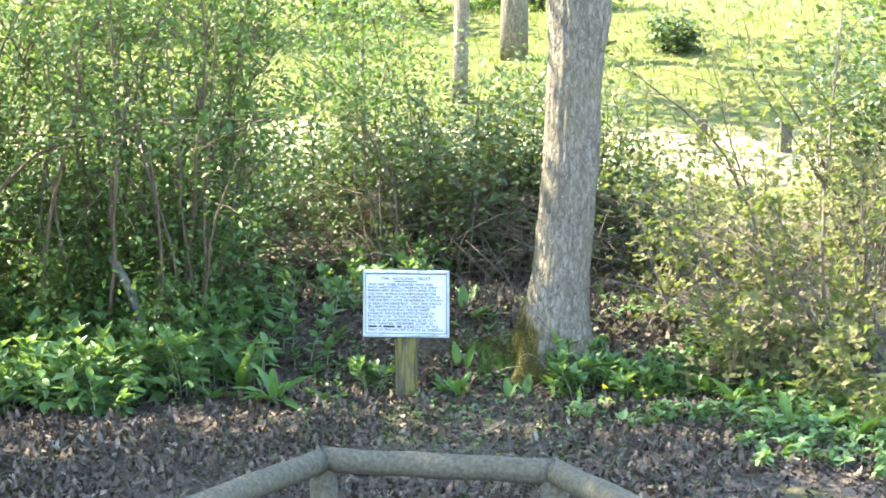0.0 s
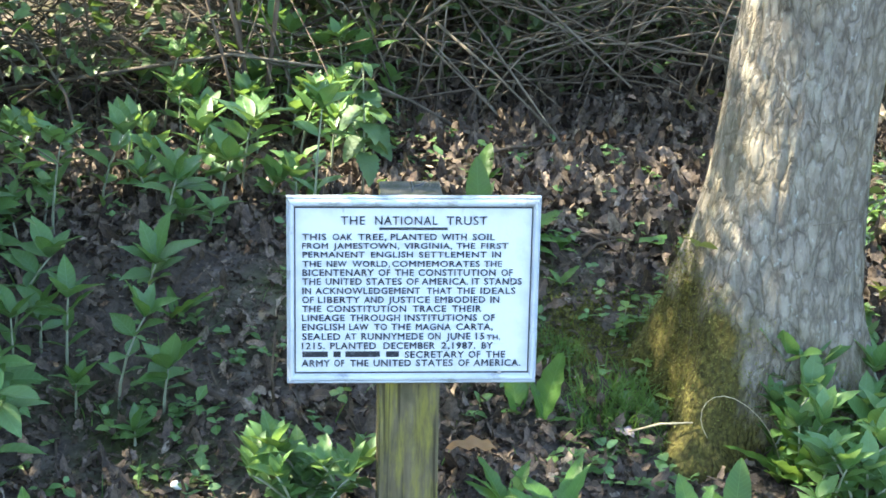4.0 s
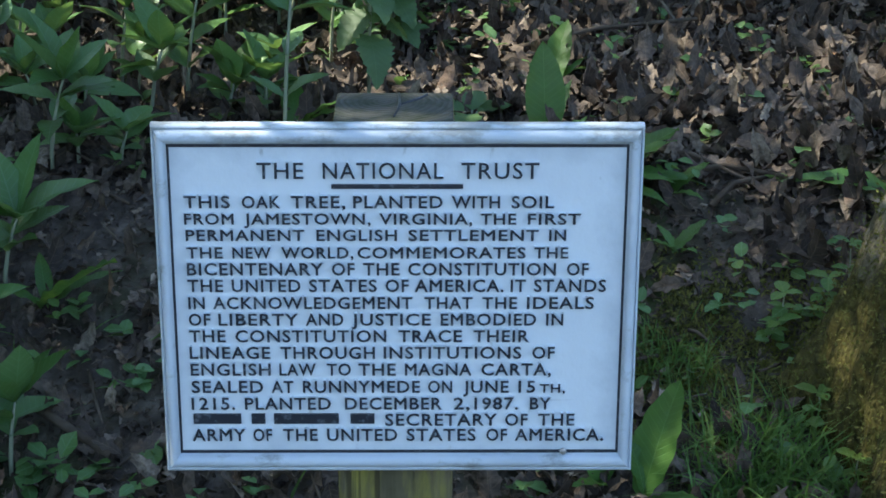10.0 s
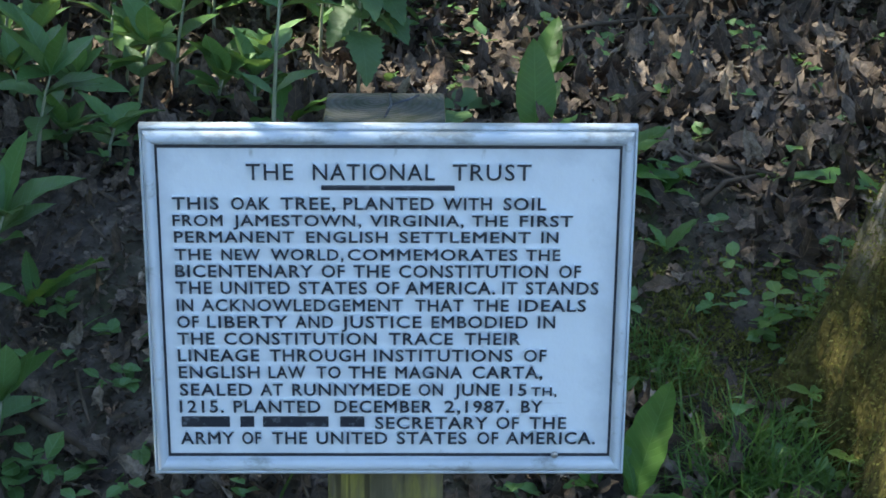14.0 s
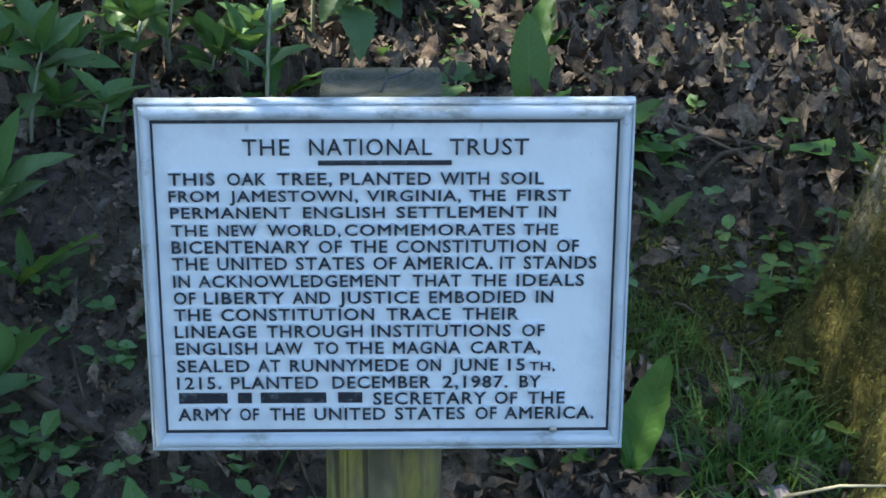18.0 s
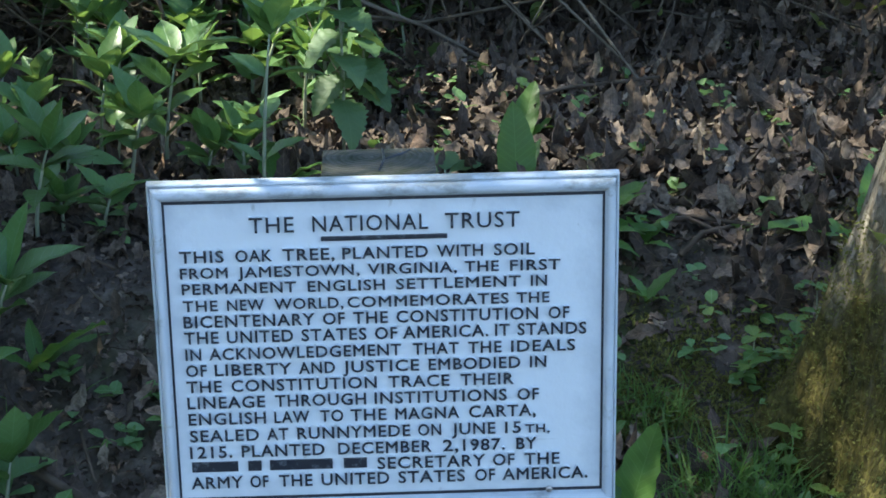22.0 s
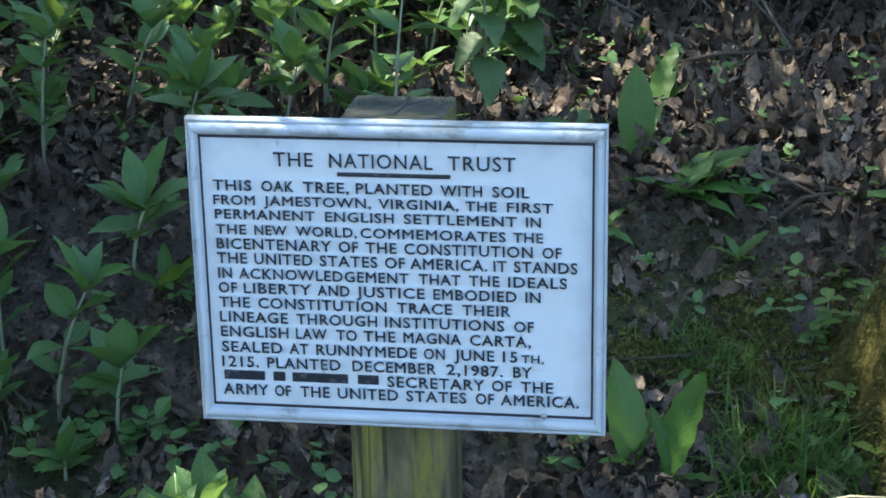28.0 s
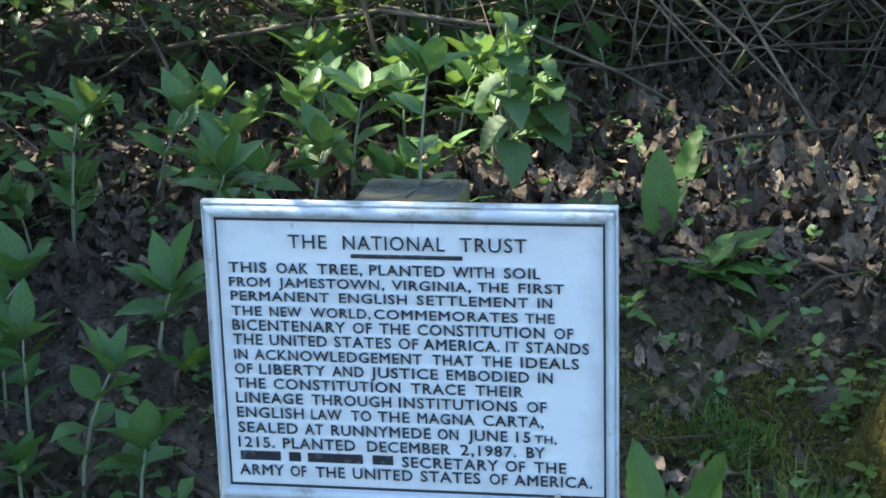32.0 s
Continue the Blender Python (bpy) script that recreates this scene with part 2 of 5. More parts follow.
M_MEADOW = leaf_material("meadow_blade", [(0.064, 0.084, 0.020), (0.108, 0.126, 0.032), (0.205, 0.19, 0.072)], 0.6, 0.3, True)
M_STALK = plain("green_stalk", (0.27, 0.30, 0.205), 0.55)
M_FLOWER = plain("yellow_petal", (0.85, 0.62, 0.02), 0.5, 0, 0.1)


# ---- mesh helpers ----
def raw_mesh(name, verts, faces, mat, smooth=True):
    me = bpy.data.meshes.new(name)
    me.from_pydata([tuple(v) for v in verts], [], faces)
    me.materials.append(mat)
    if smooth:
        me.polygons.foreach_set("use_smooth", [True] * len(me.polygons))
    me.update()
    return me


def part(name, me, parent, label="", m=None):
    """One mesh object under a thing or a part; me is a mesh or a bmesh with its material."""
    ob = new(name, me)
    ob.parent = parent
    if m is not None:
        ob.matrix_basis = m
    if label:
        ob["label"] = label
    return ob


def base(name, m, label, category, group="", kind=""):
    ob = new(name)
    ob.empty_display_size = 0.05
    ob.matrix_basis = m
    return tagged(ob, label, category, group, kind)


def tube_data(points, radii, sides=6, start=0, cap=True):
    """Vertices and faces of a tapering tube along points."""
    pts = [Vector(tuple(float(c) for c in p)) for p in points]
    verts, faces = [], []
    ref = Vector((0.31, 0.17, 0.93)).normalized()
    for i, p in enumerate(pts):
        d = (pts[min(i + 1, len(pts) - 1)] - pts[max(i - 1, 0)]).normalized()
        a = d.cross(ref)
        if a.length < 0.05:
            a = d.cross(Vector((1, 0, 0)))
        a.normalize()
        b = d.cross(a)
        for s in range(sides):
            w = 2 * math.pi * s / sides
            verts.append(p + float(radii[i]) * (a * math.cos(w) + b * math.sin(w)))
    for i in range(len(pts) - 1):
        for s in range(sides):
            q = (s + 1) % sides
            faces.append((start + i * sides + s, start + i * sides + q, start + (i + 1) * sides + q, start + (i + 1) * sides + s))
    if cap:
        faces.append(tuple(start + s for s in range(sides))[::-1])
        faces.append(tuple(start + (len(pts) - 1) * sides + s for s in range(sides)))
    return verts, faces


def tubes_mesh(name, lines, mat, sides=5):
    """One mesh of many tubes; lines are (points, radii)."""
    verts, faces = [], []
    for pts, radii in lines:
        v, f = tube_data(pts, radii, sides, len(verts))
        verts += v
        faces += f
    return raw_mesh(name, verts, faces, mat)


def leaf_template(length, width, curl=0.25, fold=0.2, rows=5, shape=0.45, wave=0.0, lobes=0.0, point=1.0):
    """An outline of leaf quads along +y from its stalk, folded along the midrib."""
    v, f = [], []
    for i in range(rows + 1):
        s = i / rows
        w = (math.sin(math.pi * s ** (math.log(0.5) / math.log(shape)))) ** point
        w = width / 2 * max(w, 0.06 if i == 0 else 0.0)
        if lobes:
            w *= 1 + lobes * (1 if i % 2 else -1)
        y = length * s
        z = -curl * length * s * s
        e = fold * w + wave * width * math.sin(i * 2.1)
        v += [(-w, y, z + e), (0, y, z), (w, y, z + fold * w - wave * width * math.sin(i * 2.1 + 1))]
    for i in range(rows):
        a = 3 * i
        f += [(a, a + 1, a + 4, a + 3), (a + 1, a + 2, a + 5, a + 4)]
    return np.array(v), f


RNG = np.random.default_rng(7)


def turn_matrices(n, yaw=None, pitch=(0.0, 0.5), roll=0.4, rng=RNG):
    """Random turns for n leaves: any direction about z, lifted by pitch."""
    yw = rng.uniform(0, 2 * np.pi, n) if yaw is None else yaw
    pt = rng.normal(pitch[0], pitch[1], n)
    rl = rng.normal(0, roll, n)
    cy, sy, cp, sp, cr, sr = np.cos(yw), np.sin(yw), np.cos(pt), np.sin(pt), np.cos(rl), np.sin(rl)
    z, o = np.zeros(n), np.ones(n)
    rz = np.stack([np.stack([cy, -sy, z], -1), np.stack([sy, cy, z], -1), np.stack([z, z, o], -1)], 1)
    rx = np.stack([np.stack([o, z, z], -1), np.stack([z, cp, -sp], -1), np.stack([z, sp, cp], -1)], 1)
    ry = np.stack([np.stack([cr, z, sr], -1), np.stack([z, o, z], -1), np.stack([-sr, z, cr], -1)], 1)
    return rz @ rx @ ry


def scatter_mesh(name, templates, places, turns, sizes, mat, rng=RNG):
    """One mesh of many leaves, each one of the templates (v, f) at a place, turned and sized."""
    allv, alll, alluv, totals = [], [], [], []
    off, lo = 0, 0
    pick = rng.integers(0, len(templates), len(places))
    for k, (tv, tf) in enumerate(templates):
        idx = np.where(pick == k)[0]
        if not len(idx):
            continue
        vv = np.einsum("nij,mj->nmi", turns[idx], tv) * sizes[idx, None, None] + places[idx, None, :]
        allv.append(vv.reshape(-1, 3))
        flat = np.concatenate([np.array(p) for p in tf])
        lens = np.array([len(p) for p in tf])
        ll = flat[None, :] + (np.arange(len(idx)) * len(tv))[:, None] + off
        alll.append(ll.ravel())
        alluv.append(np.tile(np.asarray(tv)[flat, :2], (len(idx), 1)))
        tt = np.tile(lens, len(idx))
        totals.append(tt)
        off += len(idx) * len(tv)
    V, L, T = np.concatenate(allv), np.concatenate(alll), np.concatenate(totals)
    S = np.concatenate([[0], np.cumsum(T)[:-1]])
    me = bpy.data.meshes.new(name)
    me.vertices.add(len(V))
    me.vertices.foreach_set("co", V.astype(np.float32).ravel())
    me.loops.add(len(L))
    me.loops.foreach_set("vertex_index", L.astype(np.int32))
    me.polygons.add(len(T))
    me.polygons.foreach_set("loop_start", S.astype(np.int32))
    me.polygons.foreach_set("use_smooth", np.ones(len(T), bool))
    me.uv_layers.new(name="UVMap").data.foreach_set("uv", np.concatenate(alluv).astype(np.float32).ravel())
    me.update(calc_edges=True)
    me.materials.append(mat)
    return me


# ---- ground ----
def ground_height(x, y):
    h = 0.018 * math.sin(x * 2.3 + 0.7) * math.sin(y * 1.9) + 0.012 * math.sin(x * 5.1 + y * 4.3)
    h += 0.02 * noise.noise((x * 3.1, y * 3.1, 0.3)) + 0.008 * noise.noise((x * 11, y * 11, 1.3))
    near = max(0.0, 1 - math.hypot(x, y) / 0.35)
    h *= 1 - near
    # the bank that rises behind the plaque
    u = min(max((y - 0.03) / 1.0, 0.0), 1.0)
    h += 0.23 * u * u * (3 - 2 * u)
    # the meadow goes on rising beyond the thicket, then levels off
    h += 0.13 * min(max(y - 1.9, 0.0), 10.1) if y < 12 else 1.313 + 0.012 * min(y - 12, 40.0)
    return h


def build_ground():
    xs = np.concatenate([[-400, -150, -60, -25, -12, -7, -5], np.arange(-4, 4.01, 0.05), [5, 7, 12, 25, 60, 150, 400]])
    ys = np.concatenate([[-400, -150, -60, -25, -14, -9, -6, -4.5], np.arange(-3.5, 5.01, 0.05), np.arange(5.2, 12, 0.3), [13, 15, 18, 22, 28, 40, 70, 150, 400]])
    verts = [(x, y, ground_height(x, y)) for y in ys for x in xs]
    w = len(xs)
    faces = [(j * w + i, j * w + i + 1, (j + 1) * w + i + 1, (j + 1) * w + i) for j in range(len(ys) - 1) for i in range(w - 1)]
    ob = new("ground", raw_mesh("ground", verts, faces, M_GROUND))
    return tagged(ob, "dark woodland soil with moss, turning to sunlit meadow grass", "ground", kind="structure")


build_ground()
GH = ground_height


# ---- plaque on its post ----
M_PLAQUE = Nodes("pale_painted_metal", 0.33, 0.0, 0.5)
_c = M_PLAQUE.mix(M_PLAQUE.ramp(M_PLAQUE.noise(9, 6), (0.5, (0, 0, 0)), (0.8, (0.30, 0.30, 0.30))), (0.60, 0.645, 0.685), (0.47, 0.50, 0.54))
_c = M_PLAQUE.mix(M_PLAQUE.ramp(M_PLAQUE.noise(70, 6, M_PLAQUE.coords((1, 1, 0.4))), (0.66, (0, 0, 0)), (0.74, (0.7, 0.7, 0.7))), _c, (0.30, 0.31, 0.30))
_s = M_PLAQUE.ramp(M_PLAQUE.noise(30, 8, M_PLAQUE.coords((0.35, 1, 6))), (0.70, (0, 0, 0)), (0.78, (0.5, 0.5, 0.5)))
_c = M_PLAQUE.mix(_s, _c, (0.22, 0.24, 0.26))
_p = M_PLAQUE.add("SeparateXYZ", Vector=M_PLAQUE.add("TexCoord").outputs["Object"])
_ex = M_PLAQUE.math("SUBTRACT", M_PLAQUE.math("ABSOLUTE", _p.outputs[0]), 0.176)
_ez = M_PLAQUE.math("SUBTRACT", M_PLAQUE.math("ABSOLUTE", M_PLAQUE.math("SUBTRACT", _p.outputs[2], 0.165)), 0.130)
_e = M_PLAQUE.math("ADD", M_PLAQUE.math("MULTIPLY", M_PLAQUE.math("MAXIMUM", _ex, _ez), 14.0), M_PLAQUE.math("MULTIPLY", M_PLAQUE.noise(24, 6, None, 0.65), 0.9))
_c = M_PLAQUE.mix(M_PLAQUE.ramp(_e, (0.45, (0, 0, 0)), (0.90, (0.5, 0.5, 0.5))), _c, (0.27, 0.31, 0.36))
M_PLAQUE.color(_c).bump(M_PLAQUE.math("ADD", M_PLAQUE.noise(16, 5), M_PLAQUE.math("MULTIPLY", M_PLAQUE.noise(90, 4), 0.25)), 0.5, 0.005)
M_PLAQUE = M_PLAQUE.m
M_LETTER = Nodes("dark_letter_paint", 0.42, 0, 0.45)
M_LETTER.color(M_LETTER.mix(M_LETTER.ramp(M_LETTER.noise(150, 5, None, 0.65), (0.56, (0, 0, 0)), (0.70, (0.75, 0.75, 0.75))), (0.014, 0.018, 0.027), (0.13, 0.145, 0.165)))
M_LETTER.bump(M_LETTER.noise(200, 3), 0.3, 0.002)
M_LETTER = M_LETTER.m


def post_material():
    k = Nodes("weathered_post", 0.9, 0, 0.2)
    g = k.noise(2.5, 7, k.coords((30, 30, 2.5)))
    col = k.ramp(g, (0.3, (0.065, 0.055, 0.032)), (0.7, (0.165, 0.142, 0.085)))
    col = k.mix(k.ramp(k.noise(12, 4), (0.45, (0, 0, 0)), (0.65, (0.6, 0.6, 0.6))), col, (0.045, 0.045, 0.022))
    alg = k.ramp(k.noise(4.5, 6, k.coords((6, 1, 1.1)), 0.65), (0.46, (0, 0, 0)), (0.62, (0.85, 0.85, 0.85)))
    col = k.mix(alg, col, (0.225, 0.205, 0.042))
    split = k.ramp(k.noise(2.0, 5, k.coords((46, 46, 1.2))), (0.36, (0.8, 0.8, 0.8)), (0.44, (0, 0, 0)))
    k.color(k.mix(split, col, (0.028, 0.024, 0.014)))
    k.bump(g, 0.7, 0.004)
    return k.m


M_POST = post_material()


def end_grain():
    k = Nodes("grey_end_grain", 0.95, 0, 0.15)
    w = k.t.nodes.new("ShaderNodeTexWave")
    w.wave_type = "RINGS"
    w.rings_direction = "Z"
    w.inputs["Scale"].default_value = 55
    w.inputs["Distortion"].default_value = 3
    mp = k.add("Mapping", Vector=k.add("TexCoord").outputs["Object"], Location=(0.01, -0.03, 0))
    k.t.links.new(mp.outputs[0], w.inputs["Vector"])
    col = k.ramp(w.outputs["Fac"], (0.2, (0.066, 0.066, 0.056)), (0.8, (0.082, 0.082, 0.071)))
    col = k.mix(k.ramp(k.noise(60, 5), (0.42, (0, 0, 0)), (0.66, (0.9, 0.9, 0.9))), col, (0.035, 0.042, 0.026))
    k.color(col).bump(w.outputs["Fac"], 0.4, 0.002)
    return k.m


M_END = end_grain()


def rounded_block(x0, x1, y0, y1, z0, z1, r, mat, top_mat=None):
    """A block with rounded edges."""
    bm = bmesh.new()
    bmesh.ops.create_cube(bm, size=1)
    for v in bm.verts:
        v.co = Vector((x0 if v.co.x < 0 else x1, y0 if v.co.y < 0 else y1, z0 if v.co.z < 0 else z1))
    bmesh.ops.bevel(bm, geom=list(bm.edges), offset=r, segments=2, affect="EDGES", profile=0.6)
    me = bpy.data.meshes.new("block")
    me.materials.append(mat)
    if top_mat:
        me.materials.append(top_mat)
        for f in bm.faces:
            if f.normal.z > 0.7:
                f.material_index = 1
    bm.to_mesh(me)
    bm.free()
    me.polygons.foreach_set("use_smooth", [False] * len(me.polygons))
    return me


PLAQUE_W, PLAQUE_H, LEAN = 0.4250, 0.3308, 2.5
PLAQUE_V0 = 0.0


def sweep_frame(w, h, profile, mat, side=1.0, ends=1.0, smooth=True):
    """A mitred frame: profile rows of (inwards, proud) run round a w by h rectangle in the xz plane, proud towards -y.
    side and ends stretch the profile on the upright and on the level members."""
    verts, faces = [], []
    n = len(profile)
    for c, (cx, cz) in enumerate(((-1, -1), (1, -1), (1, 1), (-1, 1))):
        ex, ez = ((-1, -1), (1, -1), (1, 1), (-1, 1))[(c + 1) % 4]
        for qx, qz in ((cx, cz), (ex, ez)):
            for a, b in profile:
                verts.append((qx * (w / 2 - a * side), -b, h / 2 + qz * (h / 2 - a * ends)))
    for c in range(4):
        o = c * 2 * n
        for i in range(n - 1):
            faces.append((o + i, o + n + i, o + n + i + 1, o + i + 1))
    me = raw_mesh("moulding", [(x, y, z + PLAQUE_V0) for x, y, z in verts], faces, mat, smooth)
    return me


def soiled_moulding():
    """Paint that has greyed and flaked on the raised border, worst along the top."""
    k = Nodes("soiled_border_paint", 0.4, 0.0, 0.5)
    sep = k.add("SeparateXYZ", Vector=k.add("TexCoord").outputs["Object"])
    high = k.math("MULTIPLY", k.math("SUBTRACT", sep.outputs[2], 0.30), 3.0)
    n = k.math("ADD", k.noise(38, 8, k.coords((0.6, 1, 1)), 0.68), k.math("MAXIMUM", high, 0.0))
    col = k.mix(k.ramp(k.noise(14, 5), (0.42, (0, 0, 0)), (0.7, (0.6, 0.6, 0.6))), (0.47, 0.52, 0.575), (0.33, 0.37, 0.42))
    col = k.mix(k.ramp(n, (0.56, (0, 0, 0)), (0.68, (0.75, 0.75, 0.75))), col, (0.20, 0.21, 0.20))
    k.color(col).bump(n, 0.5, 0.003)
    return k.m


M_MOULD = soiled_moulding()
M_NAIL = plain("rusty_nail", (0.42, 0.40, 0.38), 0.35, 0.8)


def build_plaque():
    thing = base("plaque", pose(0, -0.0300, 0.3020, -LEAN), "pale painted metal plaque with raised dark lettering on a post", "sign")
    part("plate", rounded_block(-PLAQUE_W / 2 + 0.003, PLAQUE_W / 2 - 0.003, 0.0, 0.009, PLAQUE_V0 + 0.003, PLAQUE_V0 + PLAQUE_H - 0.003, 0.002, M_PLAQUE), thing)
    prof = [(0.0, -0.008), (0.0, 0.0005), (0.0006, 0.0022), (0.0018, 0.0030), (0.0026, 0.0028), (0.0031, 0.0006)]
    for i in range(11):
        w = math.pi * i / 10
        prof.append((0.0086 - 0.0052 * math.cos(w), 0.0012 + 0.0062 * math.sin(w)))
    prof += [(0.0143, 0.0010), (0.0150, -0.0003)]
    part("moulding", sweep_frame(PLAQUE_W, PLAQUE_H, prof, M_MOULD, 0.87, 1.19), thing, "rounded raised border with mitred corners")
    part("groove", sweep_frame(PLAQUE_W, PLAQUE_H, [(0.0147, -0.0002), (0.0148, 0.0006), (0.0172, 0.0006), (0.0173, -0.0002)], M_LETTER, 0.87, 1.19, False), thing, "dark painted line inside the border")
    part("underline", rounded_block(-0.058, 0.0565, -0.0024, 0.0004, 0.2730, 0.2770, 0.0004, M_LETTER), thing, "dark raised bar under the heading")

    def word_mesh(text, bold):
        cu = bpy.data.curves.new("lettering", "FONT")
        cu.body = text
        cu.size = 1.0
        cu.extrude = 0.06
        cu.bevel_depth = 0.0
        cu.space_character = 1.12
        cu.resolution_u = 3
        ob = bpy.data.objects.new("lettering", cu)
        scene.collection.objects.link(ob)
        deps = bpy.context.evaluated_depsgraph_get()
        me = bpy.data.meshes.new_from_object(ob.evaluated_get(deps))
        bpy.data.objects.remove(ob)
        # thicken the strokes evenly by moving the side walls outwards
        walls = {}
        for p in me.polygons:
            if abs(p.normal.z) < 0.3:
                for i in p.vertices:
                    c = me.vertices[i].co
                    walls.setdefault((round(c.x, 4), round(c.y, 4)), []).append(p.normal.xy)
        for v in me.vertices:
            ns = walls.get((round(v.co.x, 4), round(v.co.y, 4)))
            if ns:
                s = sum(ns, Vector((0, 0)))
                if s.length > 1e-4:
                    s.normalize()
                    s *= bold / max(0.55, min(s.dot(q) for q in ns))
                    v.co.x += s.x
                    v.co.y += s.y
        return me

    def cap_height(bold):
        me = word_mesh("H", bold)
        ys = [v.co.y for v in me.vertices]
        return min(ys), max(ys)

    lo, hi = cap_height(0.020)

    def line(v0, cap, *words, bold=0.020):
        verts, faces, dark = [], [], []
        for text, u0, u1 in words:
            if text == "#":
                h = cap
                n = len(verts)
                x0, x1 = u0 + 0.0008, u1 - 0.0008
                verts += [(x, y, v0 + z) for x in (x0, x1) for y in (0.0004, -0.002) for z in (0.0012, h - 0.0012)]
                faces += [tuple(n + i for i in q) for q in ((2, 3, 7, 6), (0, 1, 3, 2), (4, 6, 7, 5), (1, 5, 7, 3), (0, 2, 6, 4))]
                dark += [0] * 5
                continue
            small = text.islower()
            me = word_mesh(text.upper(), bold)
            xs = [v.co.x for v in me.vertices]
            a, b = min(xs), max(xs)
            k = (u1 - u0) / (b - a)
            s = cap * (0.72 if small else 1.0) / (hi - lo)
            n = len(verts)
            verts += [(u0 + (v.co.x - a) * k, -0.0016 - v.co.z * 0.038, v0 + (v.co.y - lo) * s) for v in me.vertices]
            faces += [tuple(n + i for i in p.vertices) for p in me.polygons]
            dark += [0 if abs(p.normal.z) > 0.93 else 1 for p in me.polygons]
            bpy.data.meshes.remove(me)
        me = raw_mesh("text_line", verts, faces, M_LETTER, smooth=False)
        me.materials.append(M_PLAQUE)
        me.polygons.foreach_set("material_index", dark)
        part("text_line", me, thing)

    line(0.2824, 0.0152, ("THE", -0.1221, -0.0817), ("NATIONAL", -0.0651, 0.0393), ("TRUST", 0.0545, 0.1221), bold=0.008)
    line(0.2557, 0.0114, ("THIS", -0.1862, -0.1461), ("OAK", -0.1358, -0.1024), ("TREE,", -0.0931, -0.0460), ("PLANTED", -0.0391, 0.0387), ("WITH", 0.0466, 0.0886), ("SOIL", 0.0985, 0.1356))
    line(0.2406, 0.0104, ("FROM", -0.1865, -0.1432), ("JAMESTOWN,", -0.1344, -0.0239), ("VIRGINIA,", -0.0165, 0.0647), ("THE", 0.0717, 0.1029), ("FIRST", 0.1129, 0.1591))
    line(0.2254, 0.0105, ("PERMANENT", -0.1858, -0.0820), ("ENGLISH", -0.0716, -0.0011), ("SETTLEMENT", 0.0088, 0.1228), ("IN", 0.1319, 0.1469))
    line(0.2090, 0.0106, ("THE", -0.1857, -0.1539), ("NEW", -0.1455, -0.1117), ("WORLD,", -0.1027, -0.0395), ("COMMEMORATES", -0.0360, 0.1118), ("THE", 0.1190, 0.1491))
    line(0.1930, 0.0118, ("BICENTENARY", -0.1860, -0.0662), ("OF", -0.0587, -0.0386), ("THE", -0.0311, 0.0009), ("CONSTITUTION", 0.0085, 0.1387), ("OF", 0.1483, 0.1675))
    line(0.1773, 0.0119, ("THE", -0.1862, -0.1547), ("UNITED", -0.1472, -0.0865), ("STATES", -0.0790, -0.0192), ("OF", -0.0116, 0.0090), ("AMERICA.", 0.0141, 0.0928), ("IT", 0.0989, 0.1125), ("STANDS", 0.1196, 0.1835))
    line(0.1610, 0.0115, ("IN", -0.1861, -0.1715), ("ACKNOWLEDGEMENT", -0.1645, 0.0122), ("THAT", 0.0228, 0.0654), ("THE", 0.0740, 0.1050), ("IDEALS", 0.1136, 0.1732))
    line(0.1451, 0.0116, ("OF", -0.1864, -0.1672), ("LIBERTY", -0.1601, -0.0893), ("AND", -0.0827, -0.0492), ("JUSTICE", -0.0421, 0.0285), ("EMBODIED", 0.0372, 0.1223), ("IN", 0.1310, 0.1464))
    line(0.1290, 0.0117, ("THE", -0.1867, -0.1542), ("CONSTITUTION", -0.1456, -0.0111), ("TRACE", -0.0004, 0.0563), ("THEIR", 0.0666, 0.1163))
    line(0.1128, 0.0118, ("LINEAGE", -0.1870, -0.1150), ("THROUGH", -0.1059, -0.0214), ("INSTITUTIONS", -0.0137, 0.1096), ("OF", 0.1194, 0.1395))
    line(0.0964, 0.0119, ("ENGLISH", -0.1868, -0.1150), ("LAW", -0.1073, -0.0745), ("TO", -0.0647, -0.0431), ("THE", -0.0364, -0.0029), ("MAGNA", 0.0053, 0.0652), ("CARTA,", 0.0740, 0.1366))
    line(0.0793, 0.0120, ("SEALED", -0.1866, -0.1222), ("AT", -0.1150, -0.0949), ("RUNNYMEDE", -0.0866, 0.0189), ("ON", 0.0261, 0.0479), ("JUNE", 0.0577, 0.0988), ("15", 0.1076, 0.1227), ("th,", 0.1268, 0.1497))
    line(0.0626, 0.0121, ("1215.", -0.1874, -0.1481), ("PLANTED", -0.1393, -0.0616), ("DECEMBER", -0.0491, 0.0388), ("2,", 0.0492, 0.0638), ("1987.", 0.0680, 0.1076), ("BY", 0.1181, 0.1374))
    line(0.0464, 0.0122, ("#", -0.1872, -0.1425), ("#", -0.1347, -0.1207), ("#", -0.1144, -0.0540), ("#", -0.0451, -0.0217), ("SECRETARY", -0.0128, 0.0887), ("OF", 0.0961, 0.1165), ("THE", 0.1260, 0.1591))
    line(0.0312, 0.0123, ("ARMY", -0.1879, -0.1394), ("OF", -0.1326, -0.1154), ("THE", -0.1055, -0.0741), ("UNITED", -0.0657, -0.0018), ("STATES", 0.0066, 0.0697), ("OF", 0.0791, 0.0981), ("AMERICA.", 0.1049, 0.1857))
